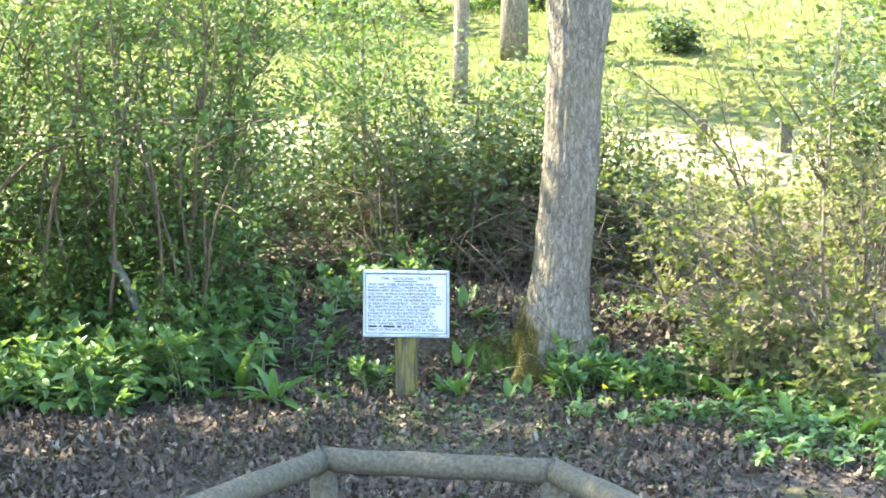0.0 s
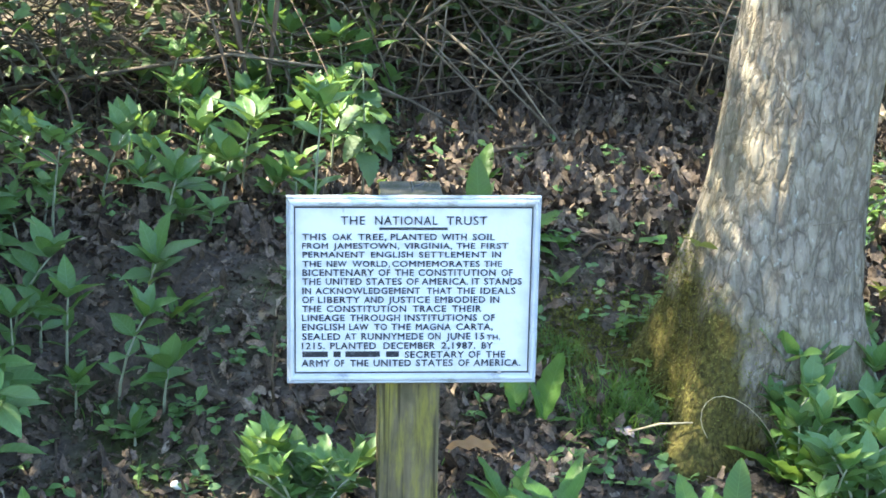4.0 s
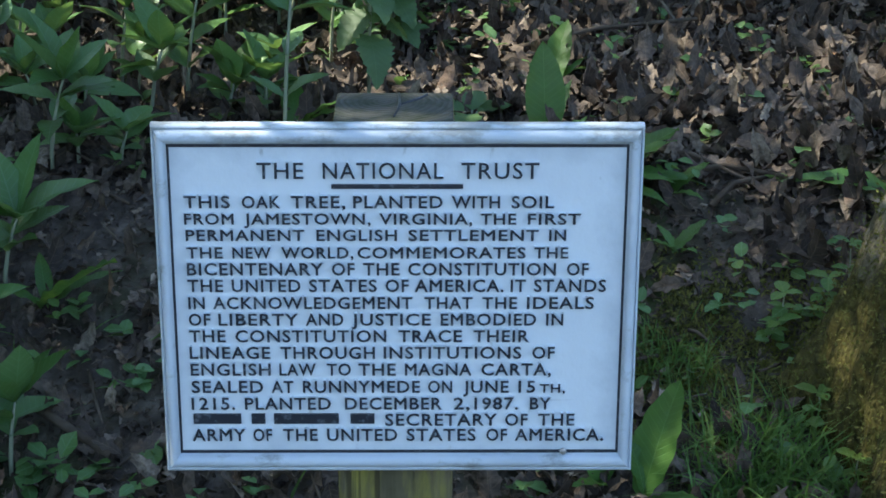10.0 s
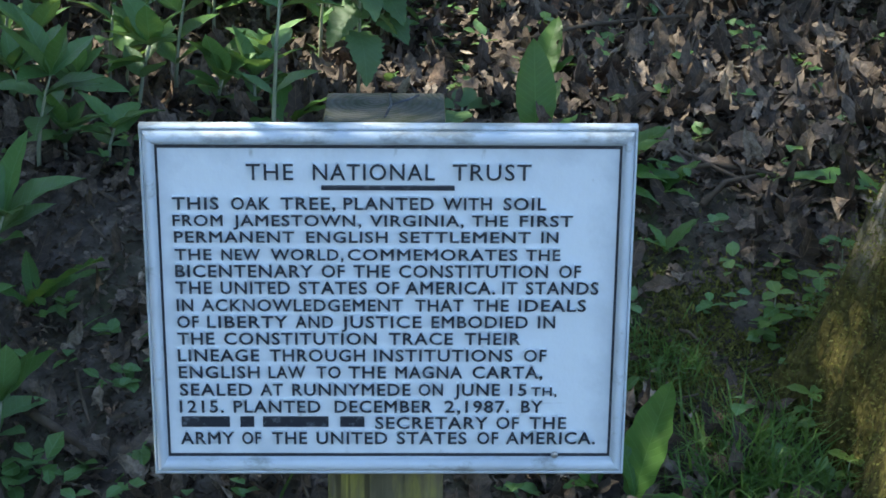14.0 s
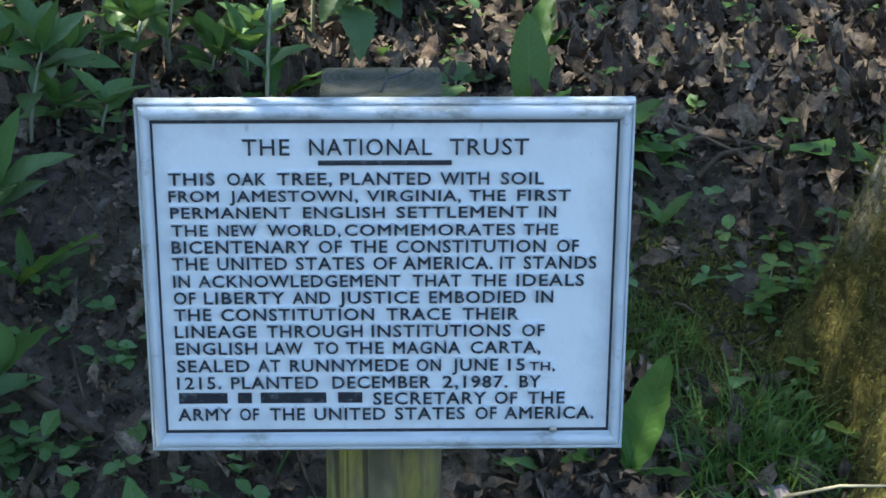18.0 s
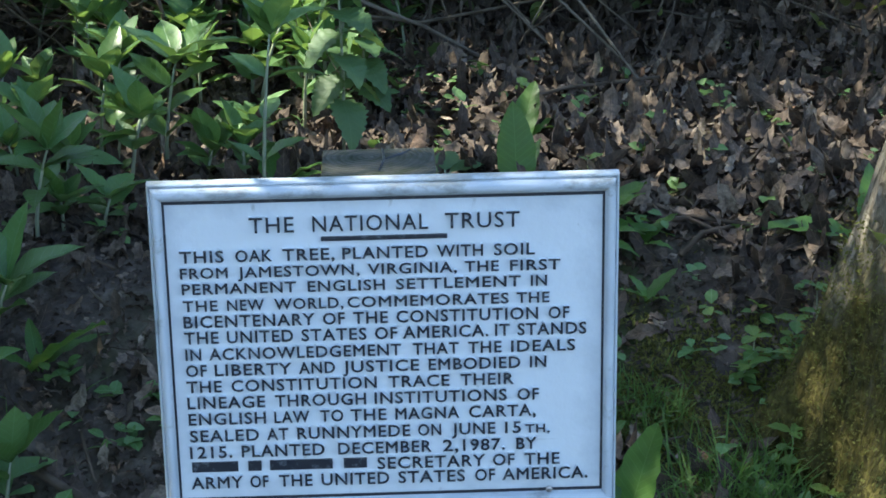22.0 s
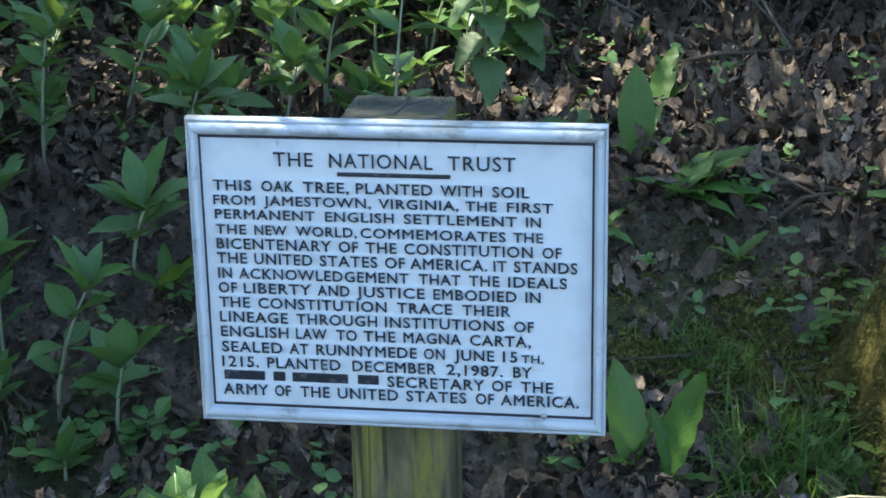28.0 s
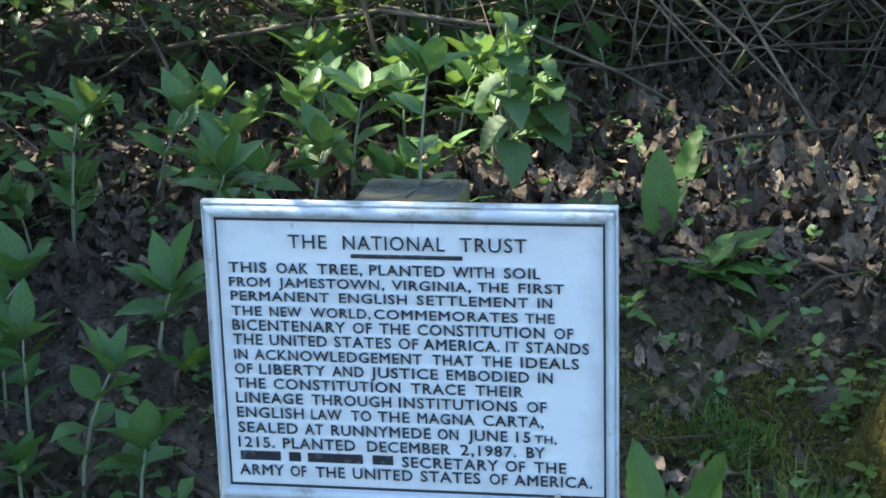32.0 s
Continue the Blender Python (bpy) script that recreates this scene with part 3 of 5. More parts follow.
    for u, v, r in ((0.1495, 0.0196, 0.0034), (0.204, 0.206, 0.0016), (-0.204, 0.26, 0.0014)):
        bm = bmesh.new()
        bmesh.ops.create_uvsphere(bm, u_segments=12, v_segments=8, radius=r)
        for q in bm.verts:
            q.co = Vector((u + q.co.x, -0.002 + q.co.y * 0.5, v + q.co.z))
        me = bpy.data.meshes.new("rivet")
        bm.to_mesh(me)
        bm.free()
        me.materials.append(M_NAIL if r > 0.002 else M_LETTER)
        part("rivet", me, thing, "small rusty nail head")


build_plaque()


def build_post():
    thing = base("sign_post", pose(-0.004, 0.0, 0.0, -LEAN), "square weathered wooden post with yellow algae, set in soil", "post")
    shaft = part("shaft", rounded_block(-0.053, 0.053, -0.031, 0.062, -0.12, 0.630, 0.004, M_POST, M_END), thing)
    lines = []
    for x0, y0, x1, y1 in ((0.0, -0.017, 0.004, 0.057), (0.004, 0.02, 0.03, 0.052)):
        lines.append(([(x0, y0, 0.6302), ((x0 + x1) / 2 + 0.003, (y0 + y1) / 2, 0.6302), (x1, y1, 0.6302)], [0.0008, 0.0016, 0.001]))
    part("crack", tubes_mesh("crack", lines, M_LETTER, 4), shaft, "dark drying crack in the end grain")


build_post()


# ---- oak trunk ----
M_MOSS = leaf_material("root_moss", [(0.036, 0.028, 0.010), (0.058, 0.046, 0.014), (0.090, 0.080, 0.019), (0.165, 0.155, 0.033)], 0.8, 0.15, True, 0.2)


# height over the foot, radius and sideways drift of the trunk, with the swelling under its first limb
TRUNK_Z = (-0.12, 0.10, 0.22, 0.34, 0.46, 0.66, 0.82, 1.05, 1.35, 1.60, 1.76, 1.90, 2.10, 6.0)
TRUNK_R = (0.205, 0.190, 0.174, 0.160, 0.150, 0.144, 0.141, 0.142, 0.141, 0.141, 0.160, 0.165, 0.145, 0.115)
TRUNK_X = (-0.022, -0.020, -0.016, -0.008, 0.006, 0.024, 0.036, 0.054, 0.062, 0.082, 0.088, 0.088, 0.092, 0.16)


def build_oak():
    cx, cy = 0.735, 0.42
    thing = base("oak_tree", pose(cx, cy, 0.09), "oak tree with grey ridged bark and brown moss at its foot", "tree")
    nz, na = 120, 96
    verts, faces = [], []
    top = 6.0
    for i in range(nz + 1):
        s = i / nz
        z = -0.12 + (top + 0.12) * s ** 1.6
        r0 = float(np.interp(z, TRUNK_Z, TRUNK_R))
        ox = float(np.interp(z, TRUNK_Z, TRUNK_X))
        for a in range(na):
            w = 2 * math.pi * a / na
            dx, dy = math.cos(w), math.sin(w)
            r = r0
            flare = math.exp(-max(z + 0.06, 0) / 0.13)
            # root buttresses
            for ang, amp, wid in ((math.radians(230), 0.13, 0.30), (math.radians(158), 0.17, 0.30), (math.radians(330), 0.09, 0.4), (math.radians(120), 0.05, 0.4), (math.radians(50), 0.08, 0.5)):
                d = (w - ang + math.pi) % (2 * math.pi) - math.pi
                r += amp * flare * math.exp(-(d / wid) ** 2)
            p = Vector((dx * 6.5, dy * 6.5, z * 2.2))
            ridge = noise.noise(p * 1.7) + 0.5 * noise.noise(p * 4.1 + Vector((3, 1, 7)))
            r += 0.016 * math.exp(-max(z, 0) / 0.22) * (noise.noise(Vector((dx * 4, dy * 4, z * 11))) + 0.6 * noise.noise(Vector((dx * 9, dy * 9, z * 24))))
            r += 0.007 * ridge - 0.006 * abs(noise.noise(Vector((dx * 9, dy * 9, z * 3.0)))) * 2
            verts.append((ox + r * dx, r * dy, z))
    for i in range(nz):
        for a in range(na):
            b = (a + 1) % na
            faces.append((i * na + a, i * na + b, (i + 1) * na + b, (i + 1) * na + a))
    trunk = part("trunk", raw_mesh("trunk", verts, faces, M_BARK), thing)
    rng = np.random.default_rng(3)
    spots, turn = [], []
    for x, y, z in verts:
        edge = 0.22 + 0.26 * noise.noise(Vector((x * 9, y * 9, z * 5))) - 1.1 * (x + 0.05)
        if 0 < z < min(edge, 0.34) and y < 0.2:
            for q in range(17):
                spots.append((x + rng.normal(0, 0.008), y + rng.normal(0, 0.008), z + rng.normal(0, 0.012)))
                turn.append(math.atan2(y, x) - math.pi / 2 + rng.normal(0, 0.7))
    n = len(spots)
    tv = [leaf_template(0.0044, 0.0026, c, 0.3, 2, 0.5) for c in (0.2, 0.6)]
    tagged(part("moss", scatter_mesh("moss", tv, np.array(spots), turn_matrices(n, np.array(turn), (0.5, 0.8), 0.8, rng), rng.uniform(0.5, 1.4, n), M_MOSS, rng), trunk, "brown and yellow-green moss on the roots"), kind="stuff")
    lines, ends = [], []
    for k in range(9):
        w = k * 2.4
        z0 = 4.2 + 0.2 * k
        L = rng.uniform(2.0, 3.4)
        pts, rad = [], []
        for j in range(7):
            s = j / 6
            pts.append((0.1 + L * s * math.cos(w) + 0.1 * math.sin(5 * s + k), L * s * math.sin(w) + 0.1 * math.cos(4 * s), z0 + 1.6 * s - 0.5 * s * s))
            rad.append(0.07 * (1 - 0.85 * s))
            if j > 1:
                ends.append(pts[-1])
        lines.append((pts, rad))
    lines.append(([(0.12, 0, 5.9), (0.2, 0.1, 7), (0.15, 0.2, 8.2)], [0.11, 0.07, 0.02]))
    ends += [(0.15, 0.1, 7.2), (0.15, 0.2, 8)]
    part("limb", tubes_mesh("limb", lines, M_BARK, 8), thing)
    ends = np.array(ends)
    n = 1500
    cen = ends[rng.integers(0, len(ends), n)] + rng.normal(0, 0.42, (n, 3)) * (1, 1, 0.7)
    tv = leaf_template(0.11, 0.06, 0.2, 0.2, 3)
    part("crown", scatter_mesh("crown", [tv], cen, turn_matrices(n, None, (0, 0.6), 0.6, rng), rng.uniform(0.8, 1.5, n), M_CROWN, rng), thing)


build_oak()


# ---- low timber rail ----
M_RAIL = wood_material("silvered_rail", (0.060, 0.055, 0.040), (0.165, 0.15, 0.11), (22, 22, 22), 0.85)


def build_rail():
    thing = base("rail_fence", pose(0, 0, 0), "low fence of round weathered timber rails on short posts", "fence")
    corners = [(-0.83, -3.92), (-0.04, -2.37), (0.82, -2.47), (1.41, -3.40)]
    z = 0.305
    rails = []
    for i in range(3):
        (xa, ya), (xb, yb) = corners[i], corners[i + 1]
        d = Vector((xb - xa, yb - ya, 0))
        n = 14
        g = 0.004
        pts = [Vector((xa, ya, z)) + d * (g + (1 - 2 * g) * j / n) + Vector((0, 0, 0.002 * math.sin(j * 1.3 + i))) for j in range(n + 1)]
        rad = [0.047 + 0.0012 * math.sin(j * 0.9 + i * 2) for j in range(n + 1)]
        v, f = tube_data(pts, rad, 18)
        rails.append(part("rail", raw_mesh("rail", v, f, M_RAIL), thing))
    for x, y in corners:
        v, f = tube_data([(x, y, -0.2), (x, y, 0.1), (x, y, z - 0.03)], [0.05, 0.052, 0.05], 16)
        part("post", raw_mesh("post", v, f, M_RAIL), thing)
    for (x, y), rail in ((corners[1], rails[1]), (corners[2], rails[2])):
        ring = [(x, y + 0.0485 * math.cos(w), z + 0.0485 * math.sin(w)) for w in np.linspace(0.2, 2.9, 9)]
        part("strap", tubes_mesh("strap", [(ring, [0.006] * 9)], M_LETTER, 5), rail, "dark strap over the rail joint")


build_rail()


# ---- undergrowth: kinds of plants ----
LEAF_SMALL = leaf_template(0.026, 0.019, 0.2, 0.2, 4, 0.47, 0.0, 0.0, 0.6)
LEAF_TINY = leaf_template(0.024, 0.020, 0.35, 0.3, 4, 0.5, 0.04, 0.08, 0.6)
LEAF_OAK = leaf_template(0.085, 0.050, 0.30, 0.15, 9, 0.60, 0.10, 0.15, 0.8)
LEAF_OAK2 = leaf_template(0.075, 0.046, -0.9, -0.6, 8, 0.6, 0.20, 0.17, 0.7)
LEAF_OAK3 = leaf_template(0.070, 0.036, 0.9, 0.9, 8, 0.55, 0.22, 0.14, 0.8)
LEAF_WHOLE = leaf_template(0.06, 0.032, 0.2, 0.35, 9, 0.48, 0.10, 0.02, 0.8)
LEAF_BROWN = leaf_template(0.06, 0.036, 0.7, 0.9, 6, 0.5, 0.18, 0.08, 0.7)


def leaf_mesh(name, tpl, mat):
    me = raw_mesh(name, tpl[0], tpl[1], mat)
    me.uv_layers.new(name="UVMap").data.foreach_set("uv", np.concatenate([np.asarray(tpl[0])[list(q), :2] for q in tpl[1]]).astype(np.float32).ravel())
    return me


ME_OVATE = [leaf_mesh("leaf", leaf_template(0.092, w, c, 0.32, 8, 0.46, 0.03, 0.0, 1.0), M_MERCURY) for w, c in ((0.044, 0.02), (0.038, 0.20), (0.047, 0.34))]
ME_DOCK = [leaf_mesh("leaf", leaf_template(0.16, w, c, 0.35, 12, 0.48, 0.09, 0.03, 0.75), M_DOCK) for w, c in ((0.044, 0.2), (0.040, 0.45), (0.050, 0.65))]
ME_BROAD = leaf_mesh("leaf", leaf_template(0.16, 0.064, 0.12, 0.22, 14, 0.46, 0.05, 0.02, 0.7), M_DOCK)
ME_NETTLE = [leaf_mesh("leaf", leaf_template(0.078, 0.062, c, 0.2, 19, 0.34, 0.03, 0.10, 0.8), M_NETTLE) for c in (0.3, 0.55)]
ME_ROUND = leaf_mesh("leaf", leaf_template(0.062, 0.054, 0.2, 0.15, 9, 0.5, 0.03, 0.02, 0.6), M_NETTLE)
ME_LEAFLET = leaf_mesh("leaf", leaf_template(0.026, 0.018, 0.25, 0.2, 7, 0.5, 0.03, 0.04, 0.75), M_GRASS_ONE)
PR = random.Random(11)


def place_leaf(me, parent, at, yaw, lift, size, roll=0.0):
    m = Matrix.Translation(at) @ Matrix.Rotation(yaw, 4, "Z") @ Matrix.Rotation(lift, 4, "X") @ Matrix.Rotation(roll, 4, "Y") @ Matrix.Scale(size, 4)
    return part("leaf", me, parent, "", m)


def upright_plant(x, y, h, lean=(0.0, 0.0), size=1.0, whorls=3, step=0.2, pr=PR):
    """A single stalk with pairs of ovate leaves and a tuft of leaves at its tip."""
    thing = base("woodland_plant", pose(x, y, GH(x, y) - 0.01), "upright green woodland plant with ovate leaves on a pale stalk", "plant", "upright woodland plants")
    pts = [(lean[0] * h * s * s, lean[1] * h * s * s, h * s) for s in (0, 0.3, 0.6, 0.85, 1)]
    v, f = tube_data(pts, [0.0033, 0.0031, 0.0026, 0.0021, 0.0015], 6)
    part("stem", raw_mesh("stem", v, f, M_STALK), thing)
    w0 = pr.uniform(0, 6.28)
    for k in range(whorls):
        s = 0.99 - step * k
        p = Vector((lean[0] * h * s * s, lean[1] * h * s * s, h * s))
        n = (6, 3, 2, 2)[min(k, 3)]
        if k == 0:
            for j in range(n):
                place_leaf(pr.choice(ME_OVATE), thing, p, w0 + j * 2 * math.pi / n + pr.uniform(-.3, .3), pr.uniform(0.50, 1.25), size * pr.uniform(0.75, 1.2), pr.uniform(-.4, .4))
        else:
            for j in range(n):
                place_leaf(pr.choice(ME_OVATE), thing, p, w0 + k * 1.57 + j * math.pi + pr.uniform(-.3, .3), pr.uniform(0.25, 0.85), size * pr.uniform(0.8, 1.1) * (1 - 0.07 * k), pr.uniform(-.4, .4))
    return thing


def dock_plant(x, y, size, leaves, up=0.7, pr=PR, label="broad-leaved dock with long bright green leaves"):
    thing = base("dock_plant", pose(x, y, GH(x, y) + 0.006), label, "plant", "docks on the soil")
    w0 = pr.uniform(0, 6.28)
    for j in range(leaves):
        yaw = w0 + j * 2.4 + pr.uniform(-.3, .3)
        place_leaf(pr.choice(ME_DOCK), thing, (0, 0, 0), yaw, max(0.5, pr.uniform(up - 0.35, up + 0.45)), size * pr.uniform(0.7, 1.2), pr.uniform(-.4, .4))
    return thing


def upright_dock(x, y, rows):
    """rows: yaw, lift, size of each leaf of one dock."""
    thing = base("dock_plant", pose(x, y, GH(x, y) + 0.008), "broad-leaved dock with upright bright green leaves", "plant", "docks on the soil")
    for i, (yaw, lift, size) in enumerate(rows):
        place_leaf(ME_DOCK[i % 2] if i else ME_BROAD, thing, (0.004 * i, 0, 0), yaw, lift, size)


def nettle_plant(x, y, h, size=1.0, pr=PR):
    thing = base("nettle_plant", pose(x, y, GH(x, y) - 0.005), "young stinging nettle with toothed grey-green leaves", "plant", "nettles")
    v, f = tube_data([(0, 0, 0), (0.004, 0, h * .5), (0.0, 0.004, h)], [0.003, 0.0025, 0.0015], 6)
    part("stem", raw_mesh("stem", v, f, M_STALK), thing)
    for k in range(7):
        s = 1 - 0.10 * k
        for j in range(2):
            place_leaf(pr.choice(ME_NETTLE), thing, (0, 0, h * s), k * 1.57 + j * math.pi + 0.5 + pr.uniform(-.2, .2), pr.uniform(-0.6, 0.15), size * (0.62 + 0.19 * min(k, 3)) * pr.uniform(0.9, 1.15), pr.uniform(-.3, .3))
    return thing


def trefoil(x, y, h, pr=PR):
    """A thin trailing stalk with leaves of three rounded leaflets."""
    thing = base("bramble_seedling", pose(x, y, GH(x, y)), "small bramble seedling with three-part leaves beside the mossy root", "plant", "bramble seedlings")
    tip = Vector((pr.uniform(-.015, .015), -0.012, h))
    v, f = tube_data([(0, 0, -0.005), tip * 0.5, tip], [0.0014, 0.0012, 0.0009], 5)
    part("stem", raw_mesh("stem", v, f, M_STALK), thing)
    for at, k in ((tip, 1.0), (tip * 0.55, 0.8)):
        w = pr.uniform(0, 6.28)
        for j in range(3):
            place_leaf(ME_LEAFLET, thing, at, w + j * 2.09 + pr.uniform(-.25, .25), pr.uniform(0.0, 0.55), k * pr.uniform(0.85, 1.2))


def broad_seedling(x, y, rows):
    """rows: yaw, lift and size of each round leaf."""
    thing = base("broad_leaved_seedling", pose(x, y, GH(x, y)), "seedling with broad round grey-green leaves in the litter", "plant")
    for yaw, lift, size in rows:
        v, f = tube_data([(0, 0, 0), (-0.01 * math.sin(yaw), 0.01 * math.cos(yaw), 0.03)], [0.0022, 0.0018], 5)
        part("stem", raw_mesh("stem", v, f, M_STALK), thing)
        place_leaf(ME_ROUND, thing, (-0.01 * math.sin(yaw), 0.01 * math.cos(yaw), 0.03), yaw, lift, size)


# stalks standing between the plaque and the left shrub
for x, y, h, lx, size in ((-0.55, 0.42, 0.205, 0.28, 0.80), (-0.46, 0.395, 0.102, 0.1, 0.78), (-0.515, 0.68, 0.108, 0.2, 0.88), (-0.78, 0.64, 0.175, 0.45, 0.88), (-0.74, 0.96, 0.243, 0.12, 0.82), (-0.65, 1.12, 0.185, 0.29, 0.84),
                          (-0.56, 1.236, 0.105, 0.15, 0.75), (-0.415, 1.22, 0.112, 0.2, 0.66), (-0.338, 1.22, 0.192, 0.12, 0.95), (-0.17, 0.93, 0.30, 0.06, 0.82), (-0.65, 1.94, 0.107, 0.2, 0.74), (-0.57, 1.90, 0.085, 0.4, 0.66),
                          (-0.76, 1.98, 0.09, 0.2, 0.66), (-0.84, 1.89, 0.075, 0.0, 0.66), (-0.82, 0.976, 0.09, -0.2, 0.7), (-0.874, 1.357, 0.125, 0.3, 0.8), (-0.22, 1.38, 0.055, 0.2, 0.6), (-0.77, 1.05, 0.09, 0.15, 0.7),
                          (-0.76, 0.49, 0.155, 0.0, 0.8), (-0.72, 0.585, 0.10, 0.05, 0.7), (-0.66, 0.52, 0.18, 0.05, 0.82), (-0.63, 0.40, 0.083, 0.04, 0.66),
                          (-0.35, 2.0, 0.188, 0.03, 0.95), (-0.21, 2.0, 0.11, 0.0, 0.8), (-0.31, 1.86, 0.08, -0.1, 0.72), (-0.12, 1.58, 0.132, -0.06, 0.75), (0.048, 1.79, 0.122, -0.13, 0.7), (-0.507, 1.63, 0.16, 0.0, 0.82),
                          (-0.48, 2.0, 0.11, 0.0, 0.75), (-0.55, 1.13, 0.08, -0.13, 0.7), (-0.9, 1.53, 0.06, -0.2, 0.7), (-0.45, 1.30, 0.15, 0.1, 0.8), (-0.61, 1.30, 0.138, 0.1, 0.8), (-0.96, 1.15, 0.17, 0.1, 0.8), (-0.51, 0.32, 0.04, 0.0, 0.55),
                          (-0.398, 0.93, 0.061, 0.19, 0.66), (-0.456, 0.935, 0.053, 0.0, 0.62), (-0.211, 1.14, 0.074, 0.0, 0.72), (-0.268, 1.128, 0.07, 0.16, 0.72), (-0.47, 1.07, 0.081, 0.12, 0.78), (-0.379, 1.117, 0.116, 0.166, 0.85), (-0.49, 0.91, 0.15, 0.18, 0.85)):
    upright_plant(x, y, h, (lx, PR.uniform(-.1, .1)), size * PR.uniform(1.04, 1.20), 4 if h > 0.17 else 3, 0.2)
# more of them behind the plaque, before the canes
for k in range(9):
    upright_plant(PR.uniform(-0.62, -0.12), PR.uniform(1.45, 2.05), PR.uniform(0.07, 0.15), (PR.uniform(-.1, .35), PR.uniform(-.2, .2)), PR.uniform(0.6, 0.85), PR.choice((2, 3, 2)), 0.27)
# the close clump that catches the sun before the canes
for k in range(24):
    x, y = PR.uniform(-0.58, -0.06), PR.uniform(1.42, 2.02)
    upright_plant(x, y, PR.uniform(0.11, 0.19) + 0.08 * (y > 1.75), (PR.uniform(-.1, .25), PR.uniform(-.2, .1)), PR.uniform(0.7, 0.95), PR.choice((3, 4)), 0.22)
# the thick bed under the left shrub
for k in range(150):
    x, y = PR.uniform(-1.95, -0.9), PR.uniform(-0.45, 0.64)
    if x > -0.95 and y < 0.02 or x > -0.95 and y > 0.58 or y < -0.2 and x > -1.35:
        continue
    upright_plant(x, y, PR.uniform(0.12, 0.32), (PR.uniform(-.3, .3), PR.uniform(-.4, .1)), PR.uniform(0.72, 1.1), PR.choice((4, 5, 5)), 0.16)


def leafy_bed(count, area, heights, leaf, spare, label, seed):
    """A bed of close-set plants that the single ones stand in; spare(x, y) keeps bare places."""
    rng = np.random.default_rng(seed)
    pl, sz, lines = [], [], []
    for k in range(count):
        x, y = rng.uniform(area[0], area[1]), rng.uniform(area[2], area[3])
        if spare(x, y):
            continue
        h = rng.uniform(*heights)
        g = GH(x, y)
        lx, ly = rng.normal(0, 0.05), rng.normal(-0.02, 0.05)
        lines.append(([(x, y, g - 0.01), (x + lx * .4, y + ly * .4, g + h * .5), (x + lx, y + ly, g + h)], [0.0026, 0.0022, 0.0014]))
        for j in range(int(rng.integers(9, 15))):
            s = rng.uniform(0.25, 1.0)
            pl.append((x + lx * s, y + ly * s, g + h * s))
            sz.append(rng.uniform(0.65, 1.05) * leaf)
    pl, sz = np.array(pl), np.array(sz)
    thing = base("leafy_bed", pose(0, 0, 0), label, "plants", "", "stuff")
    tagged(part("foliage", scatter_mesh("foliage", [leaf_template(0.084, w, c, 0.30, 5, 0.46, 0.03) for w, c in ((0.046, 0.1), (0.040, 0.3), (0.050, 0.45))], pl, turn_matrices(len(pl), None, (0.35, 0.4), 0.3, rng), sz, M_MERCURY_S, rng), thing), kind="stuff")
    tagged(part("stalks", tubes_mesh("stalks", lines, M_STALK, 5), thing), kind="stuff")


leafy_bed(820, (-2.5, -0.74, -0.66, 1.0), (0.07, 0.25), 1.1, lambda x, y: x > -0.95 and y < 0.0 or x > -0.88 and y > 0.55 or y < -0.22 and x > -1.3 or x > -1.0 and noise.noise((x * 4, y * 4, 2)) < -0.1, "thick bed of green woodland plants under the shrub", 71)
leafy_bed(360, (0.8, 2.45, -1.3, 0.41), (0.02, 0.11), 0.7, lambda x, y: noise.noise((x * 2.5, y * 2.5, 6)) < -0.12 or x < 1.3 and y > -0.1 or x < 1.1 and y < -0.5 or x < 1.6 and y < -0.6, "low green weeds on the litter under the hawthorn", 72)
leafy_bed(190, (0.8, 1.5, 0.45, 1.46), (0.02, 0.07), 0.5, lambda x, y: noise.noise((x * 3, y * 3, 8)) < 0.0, "low green weeds on the litter behind the oak", 73)
# beside the foot of the oak and along the right edge
for k in range(16):
    dock_plant(PR.uniform(0.72, 1.35), PR.uniform(-0.06, 0.24), PR.uniform(0.42, 0.62), 7, 1.05)
for k in range(66):
    x, y = PR.uniform(0.70, 1.45), PR.uniform(-0.02, 0.32)
    upright_plant(x, y, PR.uniform(0.05, 0.17) * (1 if x < 1.0 else 0.7), (PR.uniform(-.4, .4), PR.uniform(-.5, .1)), PR.uniform(0.5, 0.9), PR.choice((3, 3, 4)))

for k in range(12):
    dock_plant(PR.uniform(0.68, 1.06), PR.uniform(0.12, 0.30), PR.uniform(0.65, 0.95), 6, 1.15)
for k in range(10):
    x = PR.uniform(0.70, 1.05)
    upright_plant(x, PR.uniform(0.12, 0.27), PR.uniform(0.12, 0.20) * (1.0 if x < 0.95 else 0.75), (PR.uniform(-.4, .4), PR.uniform(-.4, .1)), PR.uniform(0.75, 1.05), PR.choice((3, 4)), 0.24)
dock_plant(-0.82, -0.03, 1.50, 9, 1.1)
dock_plant(-0.61, -0.30, 1.25, 10, 0.95)
dock_plant(-0.94, -0.20, 0.85, 8, 0.6)
dock_plant(-0.375, -0.19, 0.80, 6, 0.5)
dock_plant(0.18, 0.03, 0.75, 7, 0.9)
dock_plant(0.265, -0.04, 0.95, 7, 0.95)
upright_dock(0.268, 0.307, ((-0.8, 1.25, 0.899), (0.5, 1.35, 0.55), (-2.2, 0.5, 0.459)))
upright_dock(0.224, 0.32, ((0.6, 1.35, 0.849), (-0.4, 1.2, 0.457), (2.4, 0.6, 0.457)))
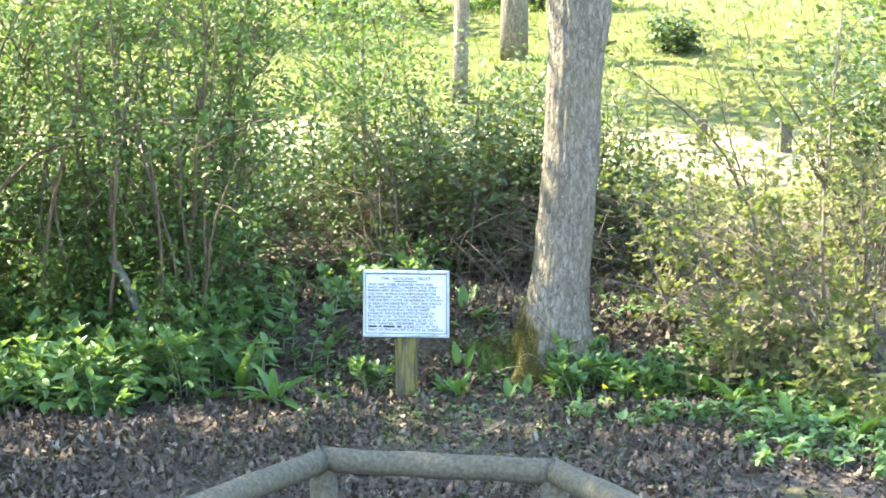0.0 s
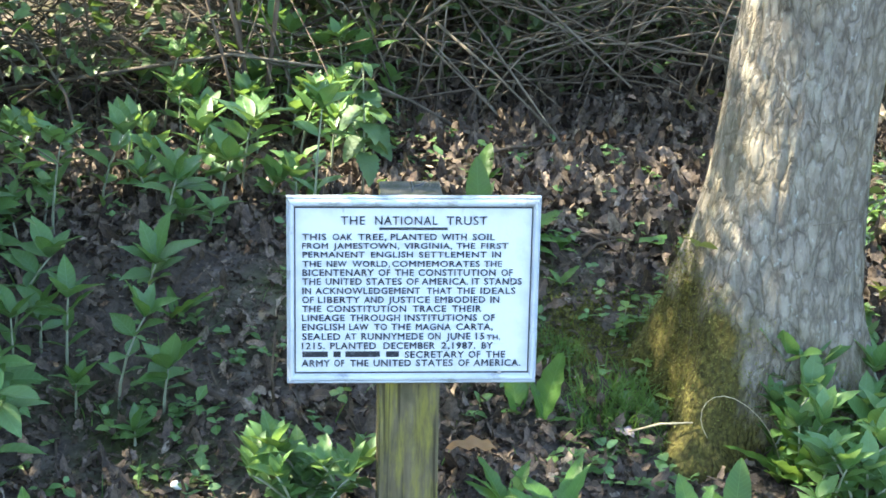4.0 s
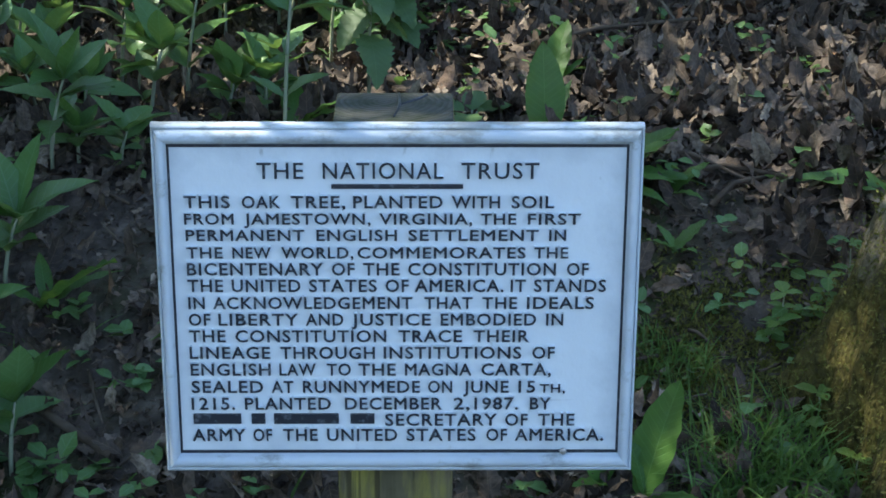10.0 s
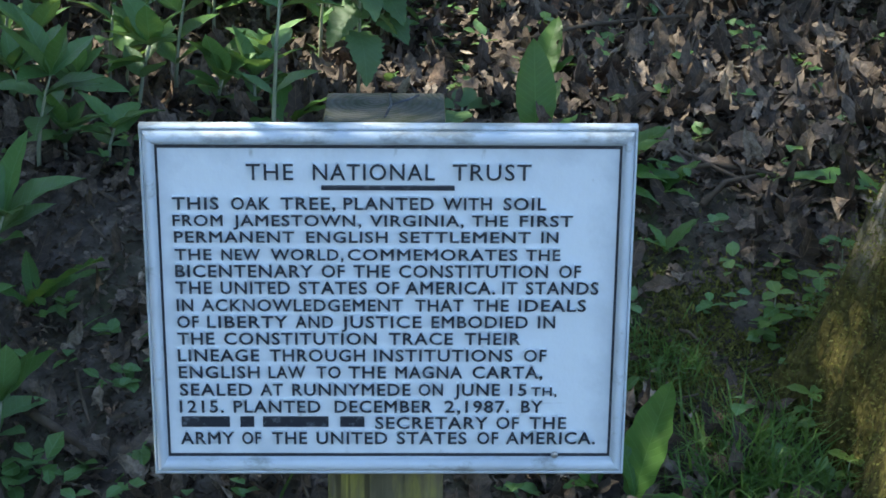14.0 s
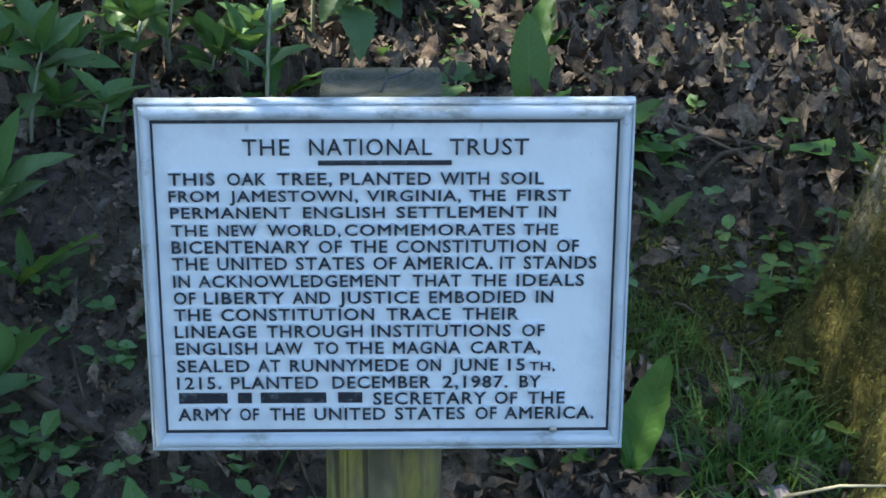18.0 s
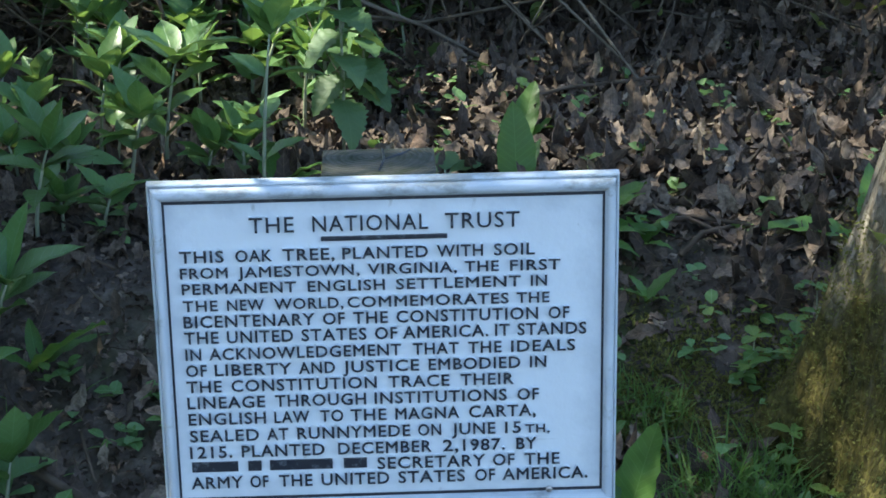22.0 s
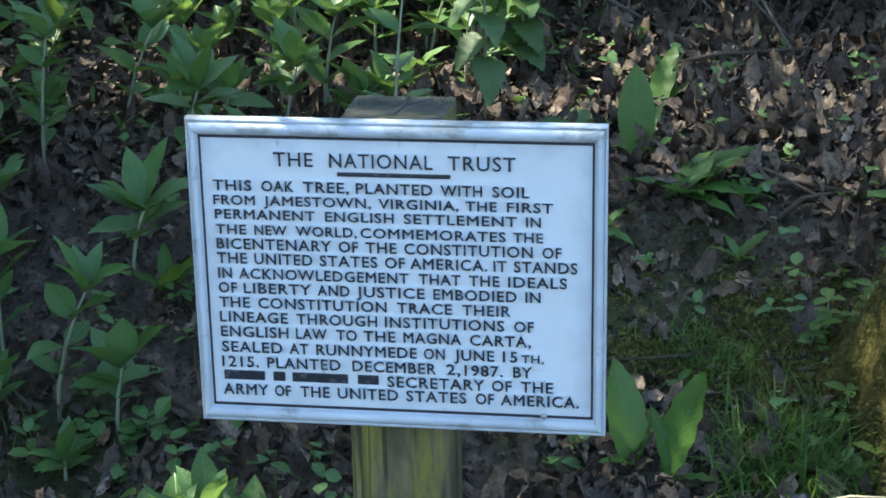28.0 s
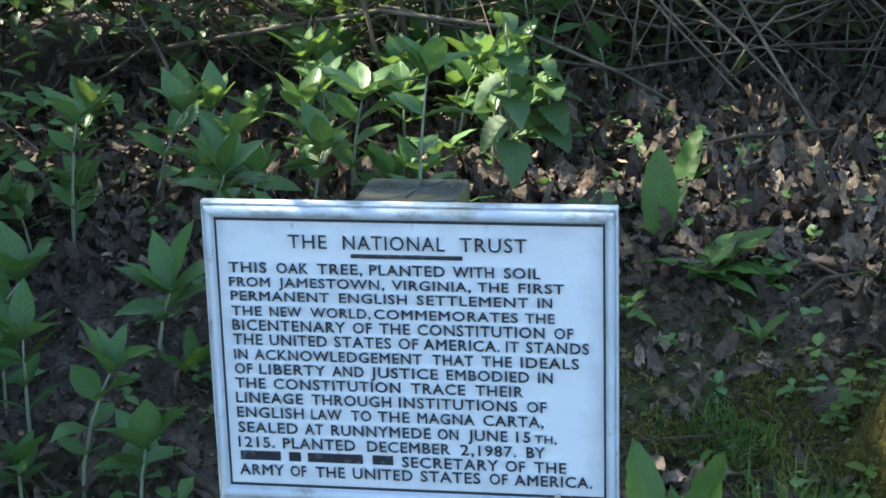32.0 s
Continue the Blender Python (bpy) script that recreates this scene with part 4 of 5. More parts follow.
upright_dock(0.347, 0.726, ((-1.2, 0.8, 0.395), (0.4, 0.8, 0.316), (1.9, 0.7, 0.332), (3.4, 0.8, 0.316)))
upright_dock(0.507, -0.04, ((0.3, 1.0, 0.72), (-0.5, 1.1, 0.6), (1.9, 0.6, 0.5)))
upright_dock(0.585, -0.005, ((-0.3, 1.15, 0.78), (0.6, 0.9, 0.55), (-1.6, 0.6, 0.5)))
upright_dock(0.215, 1.22, ((-0.5, 1.1, 0.70), (1.6, 0.8, 0.364), (-1.2, 0.9, 0.436)))
upright_dock(0.195, 0.985, ((0.1, 1.40, 0.90), (-0.5, 1.2, 0.6), (-1.4, 0.7, 0.50), (1.2, 0.6, 0.45)))
upright_dock(0.243, 0.86, ((-1.2, 0.55, 0.95), (-1.75, 0.5, 0.90), (-0.6, 0.6, 0.7), (-2.3, 0.45, 0.7), (-1.45, 0.72, 0.754), (-2.1, 0.65, 0.641), (-0.9, 0.8, 0.528), (1.6, 0.7, 0.565), (2.6, 0.7, 0.49), (3.4, 0.8, 0.49), (-1.8, 1.0, 0.452), (0.3, 0.9, 0.452)))
upright_dock(0.35, 0.833, ((-1.3, 0.75, 0.457), (-2.6, 0.7, 0.419), (0.4, 0.8, 0.343)))
broad_seedling(0.092, 1.09, ((1.2, 0.35, 0.80), (-1.3, 0.3, 0.85), (2.9, 0.2, 0.95), (-0.2, 0.6, 0.7)))
for x, y, h in ((0.446, 0.577, 0.035), (0.470, 0.600, 0.05), (0.517, 0.615, 0.055), (0.562, 0.64, 0.085), (0.531, 0.58, 0.04), (0.50, 0.45, 0.05), (0.52, 0.36, 0.04)):
    trefoil(x, y, h)
dock_plant(0.155, 0.779, 0.388, 6, 0.5)
dock_plant(0.661, 0.806, 0.692, 4, 0.9)
upright_dock(-0.46, 0.634, ((-2.15, 0.75, 1.017), (1.5, 0.7, 0.488), (0.3, 0.9, 0.488), (-1.2, 0.8, 0.57)))
dock_plant(-0.162, 1.08, 0.661, 4, 1.1)
dock_plant(1.228, -0.389, 0.736, 8, 0.7)
dock_plant(1.584, -0.161, 0.929, 9, 0.8)
dock_plant(1.882, 0.145, 0.917, 9, 0.8)
dock_plant(1.426, 0.313, 0.713, 8, 0.7)
dock_plant(1.822, -0.56, 1.034, 8, 0.8)
dock_plant(2.06, -0.332, 1.177, 9, 0.9)
dock_plant(2.104, -0.855, 1.092, 9, 0.8)
dock_plant(1.704, 0.028, 0.876, 9, 0.9)
for k in range(10):
    dock_plant(PR.uniform(1.1, 2.2), PR.uniform(-0.8, 0.6), PR.uniform(0.5, 0.85), 8, PR.uniform(0.5, 1.0))
# leafy clump beside the post
for k in range(13):
    upright_plant(-0.145 + PR.uniform(-.075, .06), 0.06 + PR.uniform(-.07, .06), PR.uniform(0.06, 0.16), (PR.uniform(-.6, .6), PR.uniform(-.6, .2)), PR.uniform(0.58, 0.82), 4)
for x, y, h, size in ((-0.060, 1.16, 0.345, 0.80), (-0.03, 1.45, 0.20, 0.75)):
    nettle_plant(x, y, h, size)


# ---- low seedlings, grass and flowers ----
def seedlings():
    rng = np.random.default_rng(21)
    spots = [(-0.373, 0.235, 0.326, 28), (-0.306, 0.447, 0.263, 16), (-0.235, 0.19, 0.281, 18), (-0.492, 0.38, 0.269, 16), (0.048, -0.104, 0.484, 20), (0.398, 0.699, 0.279, 14), (0.335, 0.62, 0.251, 8), (-0.487, -0.275, 0.39, 16), (-1.172, -0.104, 0.391, 20), (0.876, -0.218, 0.486, 40), (1.356, 0.1, 0.484, 50), (0.217, 1.297, 0.507, 26), (0.58, 1.297, 0.435, 24), (-0.538, 0.806, 0.384, 26), (0.591, -0.56, 0.591, 20), (0.514, 0.59, 0.099, 6), (0.107, 1.615, 0.25, 24), (0.422, 0.19, 0.188, 22), (1.671, -0.446, 0.491, 40)]
    pl, yw, sz = [], [], []
    for x, y, s, n in spots:
        for k in range(n):
            px, py = rng.normal(x, s * 0.5), rng.normal(y, s * 0.5)
            h = rng.uniform(0.015, 0.05)
            w = rng.uniform(0, 6.28)
            for j in range(int(rng.integers(3, 6))):
                pl.append((px, py, GH(px, py) + h * (1 - 0.15 * j)))
                yw.append(w + j * 2.2)
                sz.append(rng.uniform(0.6, 1.25) * (0.95 if py < 0.4 else 0.78))
    pl, yw, sz = np.array(pl), np.array(yw), np.array(sz)
    me = scatter_mesh("seedlings", [LEAF_SMALL, leaf_template(0.03, 0.022, 0.2, 0.25, 3, 0.55)], pl, turn_matrices(len(pl), yw, (0.25, 0.3), 0.3, rng), sz, M_MERCURY_S, rng)
    tagged(new("seedlings", me), "low green seedlings scattered over the leaf litter", "plant", kind="stuff")


seedlings()


def ground_moss():
    rng = np.random.default_rng(81)
    n = 11000
    pl = np.stack([rng.normal(0.39, 0.145, n), rng.normal(0.565, 0.085, n)], -1)
    pl = pl[np.array([noise.noise((x * 9, y * 9, 3)) > -0.12 for x, y in pl])]
    n = len(pl)
    z = np.array([GH(x, y) for x, y in pl]) + rng.uniform(0.0, 0.007, n)
    me = scatter_mesh("ground_moss", [leaf_template(0.0075, 0.0032, c, 0.3, 2, 0.5) for c in (0.2, 0.6)], np.column_stack([pl, z]), turn_matrices(n, None, (0.7, 0.5), 0.5, rng), rng.uniform(0.6, 1.5, n), M_MOSS, rng)
    tagged(new("ground_moss", me), "brown and yellow-green moss on the soil by the oak", "moss", kind="stuff")


ground_moss()


def grass(name, area, hgt, mat, label, width=0.004, rng=None):
    """Blades in clumps inside (x, y, spread) spots."""
    tpl = [leaf_template(1.0, width / hgt, c, 0.3, 4, 0.25) for c in (0.2, 0.5, 0.9)]
    pl = []
    for x, y, s, k in area:
        for j in range(k):
            px, py = rng.normal(x, s), rng.normal(y, s)
            pl.append((px, py, GH(px, py)))
    pl = np.array(pl)
    n = len(pl)
    me = scatter_mesh(name, tpl, pl, turn_matrices(n, None, (1.05, 0.3), 0.3, rng), rng.uniform(0.5, 1.2, n) * hgt, mat, rng)
    return tagged(new(name, me), label, "grass", kind="stuff")


G1 = np.random.default_rng(5)
grass("grass_tuft", [(0.395, 0.36, 0.034, 230), (0.425, 0.33, 0.036, 230), (0.44, 0.39, 0.030, 120), (0.375, 0.31, 0.028, 110), (0.50, 0.29, 0.035, 90)], 0.088, M_GRASS, "dense green grass tuft at the foot of the oak", 0.0032, G1)
grass("short_grass", [(0.30, 0.545, 0.028, 170), (0.345, 0.53, 0.026, 170), (0.26, 0.55, 0.02, 50)], 0.042, M_GRASS, "short fine grass on the mossy soil", 0.0022, G1)
grass("grass_patch", [(0, -0.619, 0.296, 500), (0.349, -1.032, 0.399, 500), (0.15, -0.35, 0.26, 420), (0.9, -1.75, 0.45, 420), (-0.75, -1.3, 0.4, 260), (-0.299, -1.032, 0.399, 300), (1.084, -0.56, 0.394, 500), (1.563, -0.104, 0.391, 500), (0.9, -1.375, 0.5, 500), (-0.463, 0.28, 0.185, 60)], 0.05, M_GRASS, "short thin grass on the trodden soil", 0.0034, G1)


def place_petal(head, at, yaw, lift, size):
    m = Matrix.Translation(at) @ Matrix.Rotation(yaw, 4, "Z") @ Matrix.Rotation(lift, 4, "X") @ Matrix.Scale(size, 4)
    part("petal", ME_PETAL, head, "", m)


def flowers():
    for x, y, h in ((1.09, 0.10, 0.085), (1.105, 0.08, 0.075), (0.966, -0.02, 0.085), (0.975, -0.035, 0.08), (1.155, -0.14, 0.085), (1.164, -0.225, 0.08), (1.22, -0.22, 0.085), (0.993, -0.295, 0.08)):
        thing = base("celandine", pose(x, y, GH(x, y)), "small yellow celandine flower on a thin stalk", "flower", "yellow flowers")
        v, f = tube_data([(0, 0, 0), (0.005, -0.004, h * .5), (0, -0.01, h)], [0.0016, 0.0014, 0.0012], 5)
        part("stalk", raw_mesh("stalk", v, f, M_STALK), thing)
        head = part("flower_head", raw_mesh("centre", *tube_data([(0, -0.01, h - 0.002), (0, -0.01, h + 0.003)], [0.004, 0.003], 8), M_FLOWER), thing)
        for j in range(8):
            place_petal(head, (0, -0.01, h), j * math.pi / 4, 0.3 + 0.25 * math.sin(j * 1.7 + x * 40), 0.85)


ME_PETAL = leaf_mesh("petal", leaf_template(0.018, 0.009, -0.1, 0.2, 4, 0.6), M_FLOWER)
flowers()


# ---- leaf litter and fallen twigs ----
def litter():
    rng = np.random.default_rng(33)
    n1, n2 = 22000, 25000
    a = np.stack([rng.uniform(-1.1, 1.35, n1), rng.uniform(0.645, 2.35, n1)], -1)
    keep = rng.uniform(0, 1, n1) < np.clip(0.5 + 0.5 * np.array([noise.noise((x * 2.3, y * 2.3, 4)) for x, y in a]) + 0.25 * (a[:, 0] > -0.15), 0, 1)
    c = np.stack([rng.uniform(0.08, 0.46, 420), rng.uniform(0.12, 0.48, 420)], -1)
    keep &= (a[:, 1] > 0.86) | (a[:, 0] > 0.58) | (rng.uniform(0, 1, n1) < 0.3)
    b = np.stack([rng.uniform(-2.2, 2.3, n2), rng.uniform(-2.1, 0.645, n2)], -1)
    kb = rng.uniform(0, 1, n2) < np.clip(0.75 + 0.9 * np.array([noise.noise((x * 1.3, y * 1.3, 9)) for x, y in b]), 0, 1)
    kb &= (b[:, 1] < 0.38) | (b[:, 0] < -0.1) | (b[:, 0] > 0.65) | (rng.uniform(0, 1, n2) < 0.3)
    kb &= (np.hypot((b[:, 0] + 0.29) / 0.34, (b[:, 1] - 0.4) / 0.36) > 1) | (rng.uniform(0, 1, n2) < 0.92)
    p = np.concatenate([a[keep], b[kb], c])
    z = np.array([GH(x, y) for x, y in p]) + rng.uniform(0.002, 0.022, len(p))
    pl = np.column_stack([p, z])
    me = scatter_mesh("leaf_litter", [LEAF_OAK, LEAF_OAK2, LEAF_OAK3, LEAF_BROWN], pl, turn_matrices(len(p), None, (0.03, np.where(p[:, 1] > 0.3, 0.36, 0.32)), np.where(p[:, 1] > 0.3, 0.46, 0.36), rng), rng.uniform(0.34, 0.80, len(p)) * np.where(p[:, 1] > 0.645, 0.84, 0.80), M_LITTER, rng)
    tagged(new("leaf_litter", me), "brown and grey fallen oak leaves covering the soil", "leaf litter", kind="stuff")
    m = 26000
    q = np.stack([rng.uniform(-1.2, 1.35, m), rng.uniform(-1.4, 1.7, m)], -1)
    q[16000:] = np.stack([rng.uniform(-1.0, 0.7, m - 16000), rng.uniform(-0.3, 1.0, m - 16000)], -1)
    qz = np.array([GH(x, y) for x, y in q]) + rng.uniform(0.001, 0.006, m)
    me = scatter_mesh("leaf_crumbs", [LEAF_BROWN, LEAF_OAK3], np.column_stack([q, qz]), turn_matrices(m, None, (0.0, 0.4), 0.5, rng), rng.uniform(0.07, 0.22, m), M_LITTER, rng)
    tagged(new("leaf_crumbs", me), "broken bits of dead leaf and bark on dark soil", "leaf litter", kind="stuff")
    lines = []
    for k in range(560):
        x, y = rng.uniform(-1.4, 1.5), rng.uniform(-1.4, 2.1)
        w, L = rng.uniform(0, 6.28), rng.uniform(0.035, 0.22)
        z0 = GH(x, y) + rng.uniform(0.004, 0.02)
        bend = rng.uniform(-.3, .3)
        pts = []
        for s in (0, 0.33, 0.66, 1):
            px, py = x + L * s * math.cos(w + bend * s), y + L * s * math.sin(w + bend * s)
            pts.append((px, py, GH(px, py) + 0.006 + 0.01 * math.sin(3 * s + k)))
        r = rng.uniform(0.0009, 0.0032)
        lines.append((pts, [r, r, r * .8, r * .5]))
    tagged(new("fallen_twigs", tubes_mesh("fallen_twigs", lines, M_TWIG, 5)), "thin dry twigs lying on the leaf litter", "twigs", kind="stuff")


litter()


def stick(pts, r, label, mat=None):
    pts = [(x, y, GH(x, y) + z) for x, y, z in pts]
    ob = new("stick", tubes_mesh("stick", [(pts, [r * (1 - 0.35 * i / (len(pts) - 1)) for i in range(len(pts))])], mat or M_TWIG, 8))
    tagged(ob, label, "stick", "loose sticks")


stick([(-0.458, 0.48, 0.019), (-0.404, 0.433, 0.026), (-0.34, 0.38, 0.021)], 0.0072, "short brown stick lying on leaf litter")
stick([(-0.244, 0.347, 0), (-0.248, 0.32, 0.11), (-0.241, 0.3, 0.211)], 0.0032, "thin upright reddish dead stalk behind the plaque")
stick([(0.377, 0.874, 0.015), (0.436, 0.888, 0.021), (0.513, 0.86, 0.015)], 0.0045, "bare dark twig on leaf litter")
stick([(0.314, 0.942, 0.015), (0.39, 0.915, 0.022), (0.47, 0.849, 0.015)], 0.0038, "bare dark twig on leaf litter")
stick([(0.159, 1.395, 0.022), (0.303, 1.427, 0.036), (0.475, 1.491, 0.043)], 0.0043, "grey twig on leaf litter behind the plaque")
stick([(0.407, 0.806, 0.015), (0.441, 0.839, 0.023), (0.498, 0.867, 0.015)], 0.0045, "bare dark twig on leaf litter")
M_STRAW = plain("pale_dry_stalk", (0.42, 0.36, 0.24), 0.7)
stick([(0.585 + 0.083 * s - 0.054 * math.cos(5.2 * s - 1.1), 0.155 + 0.02 * s, 0.130 + 0.06 * math.sin(5.2 * s - 0.6) - 0.11 * s * s) for s in np.linspace(0, 1, 16)], 0.0009, "pale looping dry stalk before the mossy root", M_STRAW)
stick([(0.428, 0.244, 0.056), (0.485, 0.226, 0.084), (0.543, 0.208, 0.094)], 0.0021, "pale dry stalk beside the mossy root", M_STRAW)


def lone_leaf(x, y, z, yaw, size, mat, label, lift=0.2):
    me = leaf_mesh("fallen_leaf", LEAF_WHOLE, mat)
    ob = new("fallen_leaf", me)
    ob.matrix_basis = Matrix.Translation((x, y, GH(x, y) + z)) @ Matrix.Rotation(yaw, 4, "Z") @ Matrix.Rotation(lift, 4, "X") @ Matrix.Scale(size, 4)
    tagged(ob, label, "leaf", "single fallen leaves")


M_OCHRE = plain("ochre_dead_leaf", (0.24, 0.125, 0.042), 0.6)
M_MAUVE = plain("grey_dead_leaf", (0.24, 0.20, 0.21), 0.7)
M_RUST = plain("rust_dead_leaf", (0.16, 0.055, 0.025), 0.6)
lone_leaf(0.165, 0.10, 0.10, 1.45, 1.55, M_OCHRE, "ochre curled dead leaf beside the post")
lone_leaf(0.437, 0.235, 0.05, 0.6, 0.95, M_MAUVE, "grey-mauve dead leaf by the mossy root")
lone_leaf(0.014, 1.476, 0.029, 0.9, 0.791, M_RUST, "rust-brown curled leaf on the litter")
lone_leaf(0.525, 1.151, 0.022, 2.4, 0.875, M_RUST, "rust-brown leaf on the litter")


def pebble():
    bm = bmesh.new()
    bmesh.ops.create_icosphere(bm, subdivisions=2, radius=0.012)
    for v in bm.verts:
        v.co = Vector((v.co.x * 1.3, v.co.y, v.co.z * 0.7)) * (1 + 0.2 * noise.noise(v.co * 60))
    me = bpy.data.meshes.new("pebble")
    bm.to_mesh(me)
    bm.free()
    me.materials.append(plain("white_flint", (0.72, 0.72, 0.70), 0.5))
    ob = new("pebble", me)
    ob.location = (-0.418, 0.163, GH(-0.418, 0.163) + 0.010)
    tagged(ob, "small white flint pebble on bare soil", "stone")


pebble()


# ---- shrubs and thicket ----
def wander(start, heading, length, steps, rng, droop=0.0, wob=0.35):
    p = Vector(start)
    d = Vector(heading).normalized()
    pts = [p.copy()]
    for i in range(steps):
        d = (d + Vector(rng.normal(0, wob, 3).tolist()) * 0.35 + Vector((0, 0, -droop))).normalized()
        p = p + d * (length / steps)
        if p.z < 0.03:
            p.z = 0.03
        pts.append(p.copy())
    return pts


def shrub(name, at, label, category, stems, foliage, mat, tpls, seed, size=(0.8, 1.4), group="", bark=None, bare=(), grow=1.0, low=0.0):
    """stems: rows of (start, heading, length, radius, droop); foliage: leaves per metre and spread along them."""
    rng = np.random.default_rng(seed)
    x, y, z = at
    thing = base(name, pose(x, y, GH(x, y) + z) @ Matrix.Scale(grow, 4), label, category, group)
    tips, twigs = [], []
    for start, heading, length, radius, droop in stems:
        main = wander(start, heading, length, 9, rng, droop)
        part("stem", tubes_mesh("stem", [(main, [radius * (1 - 0.75 * i / 9) for i in range(10)])], bark or M_STEM, 6), thing)
        for i in range(1, 10):
            tips.append((main[i], 0.6))
            for q in range(2):
                sd = (main[i] - main[i - 1]).normalized() + Vector(rng.normal(0, 0.7, 3).tolist())
                br = wander(main[i], sd, length * rng.uniform(0.18, 0.38), 5, rng, droop * 0.6)
                r = radius * 0.3
                twigs.append((br, [r, r * .8, r * .7, r * .5, r * .4, r * .25]))
                tips += [(v, 1.0) for v in br[1:]]
    for start, heading, length, radius, droop in bare:
        main = wander(start, heading, length, 9, rng, droop, 0.2)
        part("stem", tubes_mesh("stem", [(main, [radius * (1 - 0.6 * i / 9) for i in range(10)])], bark or M_STEM, 6), thing)
    tagged(part("twig_mass", tubes_mesh("twig_mass", twigs, bark or M_STEM, 4), thing), kind="stuff")
    if foliage:
        count, spread = foliage
        tp = np.array([tuple(t[0]) for t in tips])
        idx = rng.integers(0, len(tp), count)
        pl = tp[idx] + rng.normal(0, spread, (count, 3))
        pl[:, 2] = np.maximum(pl[:, 2], 0.04)
        pl = pl[pl[:, 2] > low]
        count = len(pl)
        tagged(part("foliage", scatter_mesh("foliage", tpls, pl, turn_matrices(count, None, (0.1, 0.5), 0.5, rng), rng.uniform(*size, count), mat, rng), thing), kind="stuff")
    return thing


def fan(n, x0, x1, y0, y1, height, out, rad, seed, droop=0.0):
    r = np.random.default_rng(seed)
    rows = []
    for k in range(n):
        s = (r.uniform(x0, x1), r.uniform(y0, y1), 0.0)
        rows.append((s, (r.normal(0, out), r.normal(0, out) - 0.05, 1.0), height * r.uniform(0.75, 1.15), rad * r.uniform(0.6, 1.2), droop))
    return rows


def cluster(n, seed):
    """A small spray of young leaves from one bud."""
    r = np.random.default_rng(seed)
    one = leaf_template(0.026, 0.017, 0.3, 0.3, 3, 0.55, 0.04, 0.1, 0.7)
    t = turn_matrices(n, np.arange(n) * 2.4, (0.5, 0.35), 0.4, r)
    v, f = [], []
    for k in range(n):
        f += [tuple(i + len(one[0]) * k for i in q) for q in one[1]]
        v.append(one[0] @ t[k].T * r.uniform(0.7, 1.2))
    return np.concatenate(v), f


M_WITHY = wood_material("grey_brown_stem", (0.085, 0.06, 0.045), (0.30, 0.235, 0.18), (12, 12, 4), 0.85, True)
LEAFY = [LEAF_SMALL, LEAF_TINY]
OVAL = [leaf_template(0.062, w, c, 0.25, 4, 0.45) for w, c in ((0.030, 0.15), (0.024, 0.35), (0.034, 0.5))]
TOOTHED = [leaf_template(0.032, w, c, 0.3, 7, 0.40, 0.05, 0.09) for w, c in ((0.022, 0.2), (0.018, 0.45))]
TRIO = [cluster(4, 71), cluster(5, 72), cluster(3, 73)]
shrub("green_shrub", (-1.555, 0.942, 0), "tall green shrub with many thin stems and fresh leaves", "shrub", fan(18, -0.5, 0.5, -0.12, 0.30, 2.45, 0.20, 0.018, 44), (18500, 0.075), M_SHRUB, OVAL, 101, (0.45, 0.95), "", M_WITHY, fan(12, -0.55, 0.6, -0.6, -0.3, 1.9, 0.14, 0.013, 31), grow=0.86)
shrub("green_shrub", (-1.584, 0.617, 0), "low leafy green shrub over the plant bed", "shrub", fan(16, -0.5, 0.45, -0.3, 0.4, 0.75, 0.55, 0.008, 21, 0.05), (4500, 0.09), M_SHRUB, OVAL, 121, (0.5, 0.95), grow=0.91)
shrub("green_shrub", (-2.321, 0.699, 0), "tall green shrub with many thin stems and fresh leaves", "shrub", fan(11, -0.45, 0.4, -0.3, 0.5, 2.2, 0.28, 0.016, 2), (11500, 0.07), M_SHRUB, OVAL, 102, (0.45, 0.95), "", M_WITHY, grow=0.89)
shrub("green_shrub", (-2.2, 1.379, 0), "low leafy green shrub filling the shade", "shrub", fan(14, -0.7, 0.8, -0.4, 0.5, 1.1, 0.45, 0.010, 11, 0.03), (10000, 0.07), M_SHRUB, OVAL, 111, (0.45, 0.95), "", M_WITHY, grow=0.85)
# Added for the shade its high leaves throw on litter and canes.
shrub("green_shrub", (-0.40, 1.84, 0), "thin bare-footed shrub with high leaves, added to shade the litter", "shrub", fan(4, -0.12, 0.16, -0.2, 0.12, 2.0, 0.08, 0.008, 45), (4200, 0.085), M_SHRUB, OVAL, 131, (0.45, 0.95), "", M_WITHY, grow=0.9, low=1.15)
shrub("green_sapling", (-0.576, 3.073, 0), "slender sapling with sparse sunlit leaves", "shrub", fan(7, -0.6, 0.8, -0.2, 0.5, 2.2, 0.22, 0.012, 3), (2300, 0.11), M_SHRUB, LEAFY, 103, (1.2, 2.2), grow=0.82)
shrub("holly_bush", (0.36, 2.45, 0), "dark green bush in the hedge behind the oak", "shrub", fan(16, -0.5, 0.62, -0.12, 0.3, 1.02, 0.30, 0.012, 91), (3400, 0.08), M_BRAMBLE, OVAL, 191, (0.5, 0.95))
shrub("bramble_thicket", (-0.167, 2.228, 0), "dark bramble thicket with arching canes", "thicket", fan(26, -0.75, 1.25, 0.15, 0.9, 1.35, 0.5, 0.009, 4, 0.085), (13000, 0.09), M_BRAMBLE, TOOTHED, 104, (1.1, 2.0), grow=0.83, low=0.30)
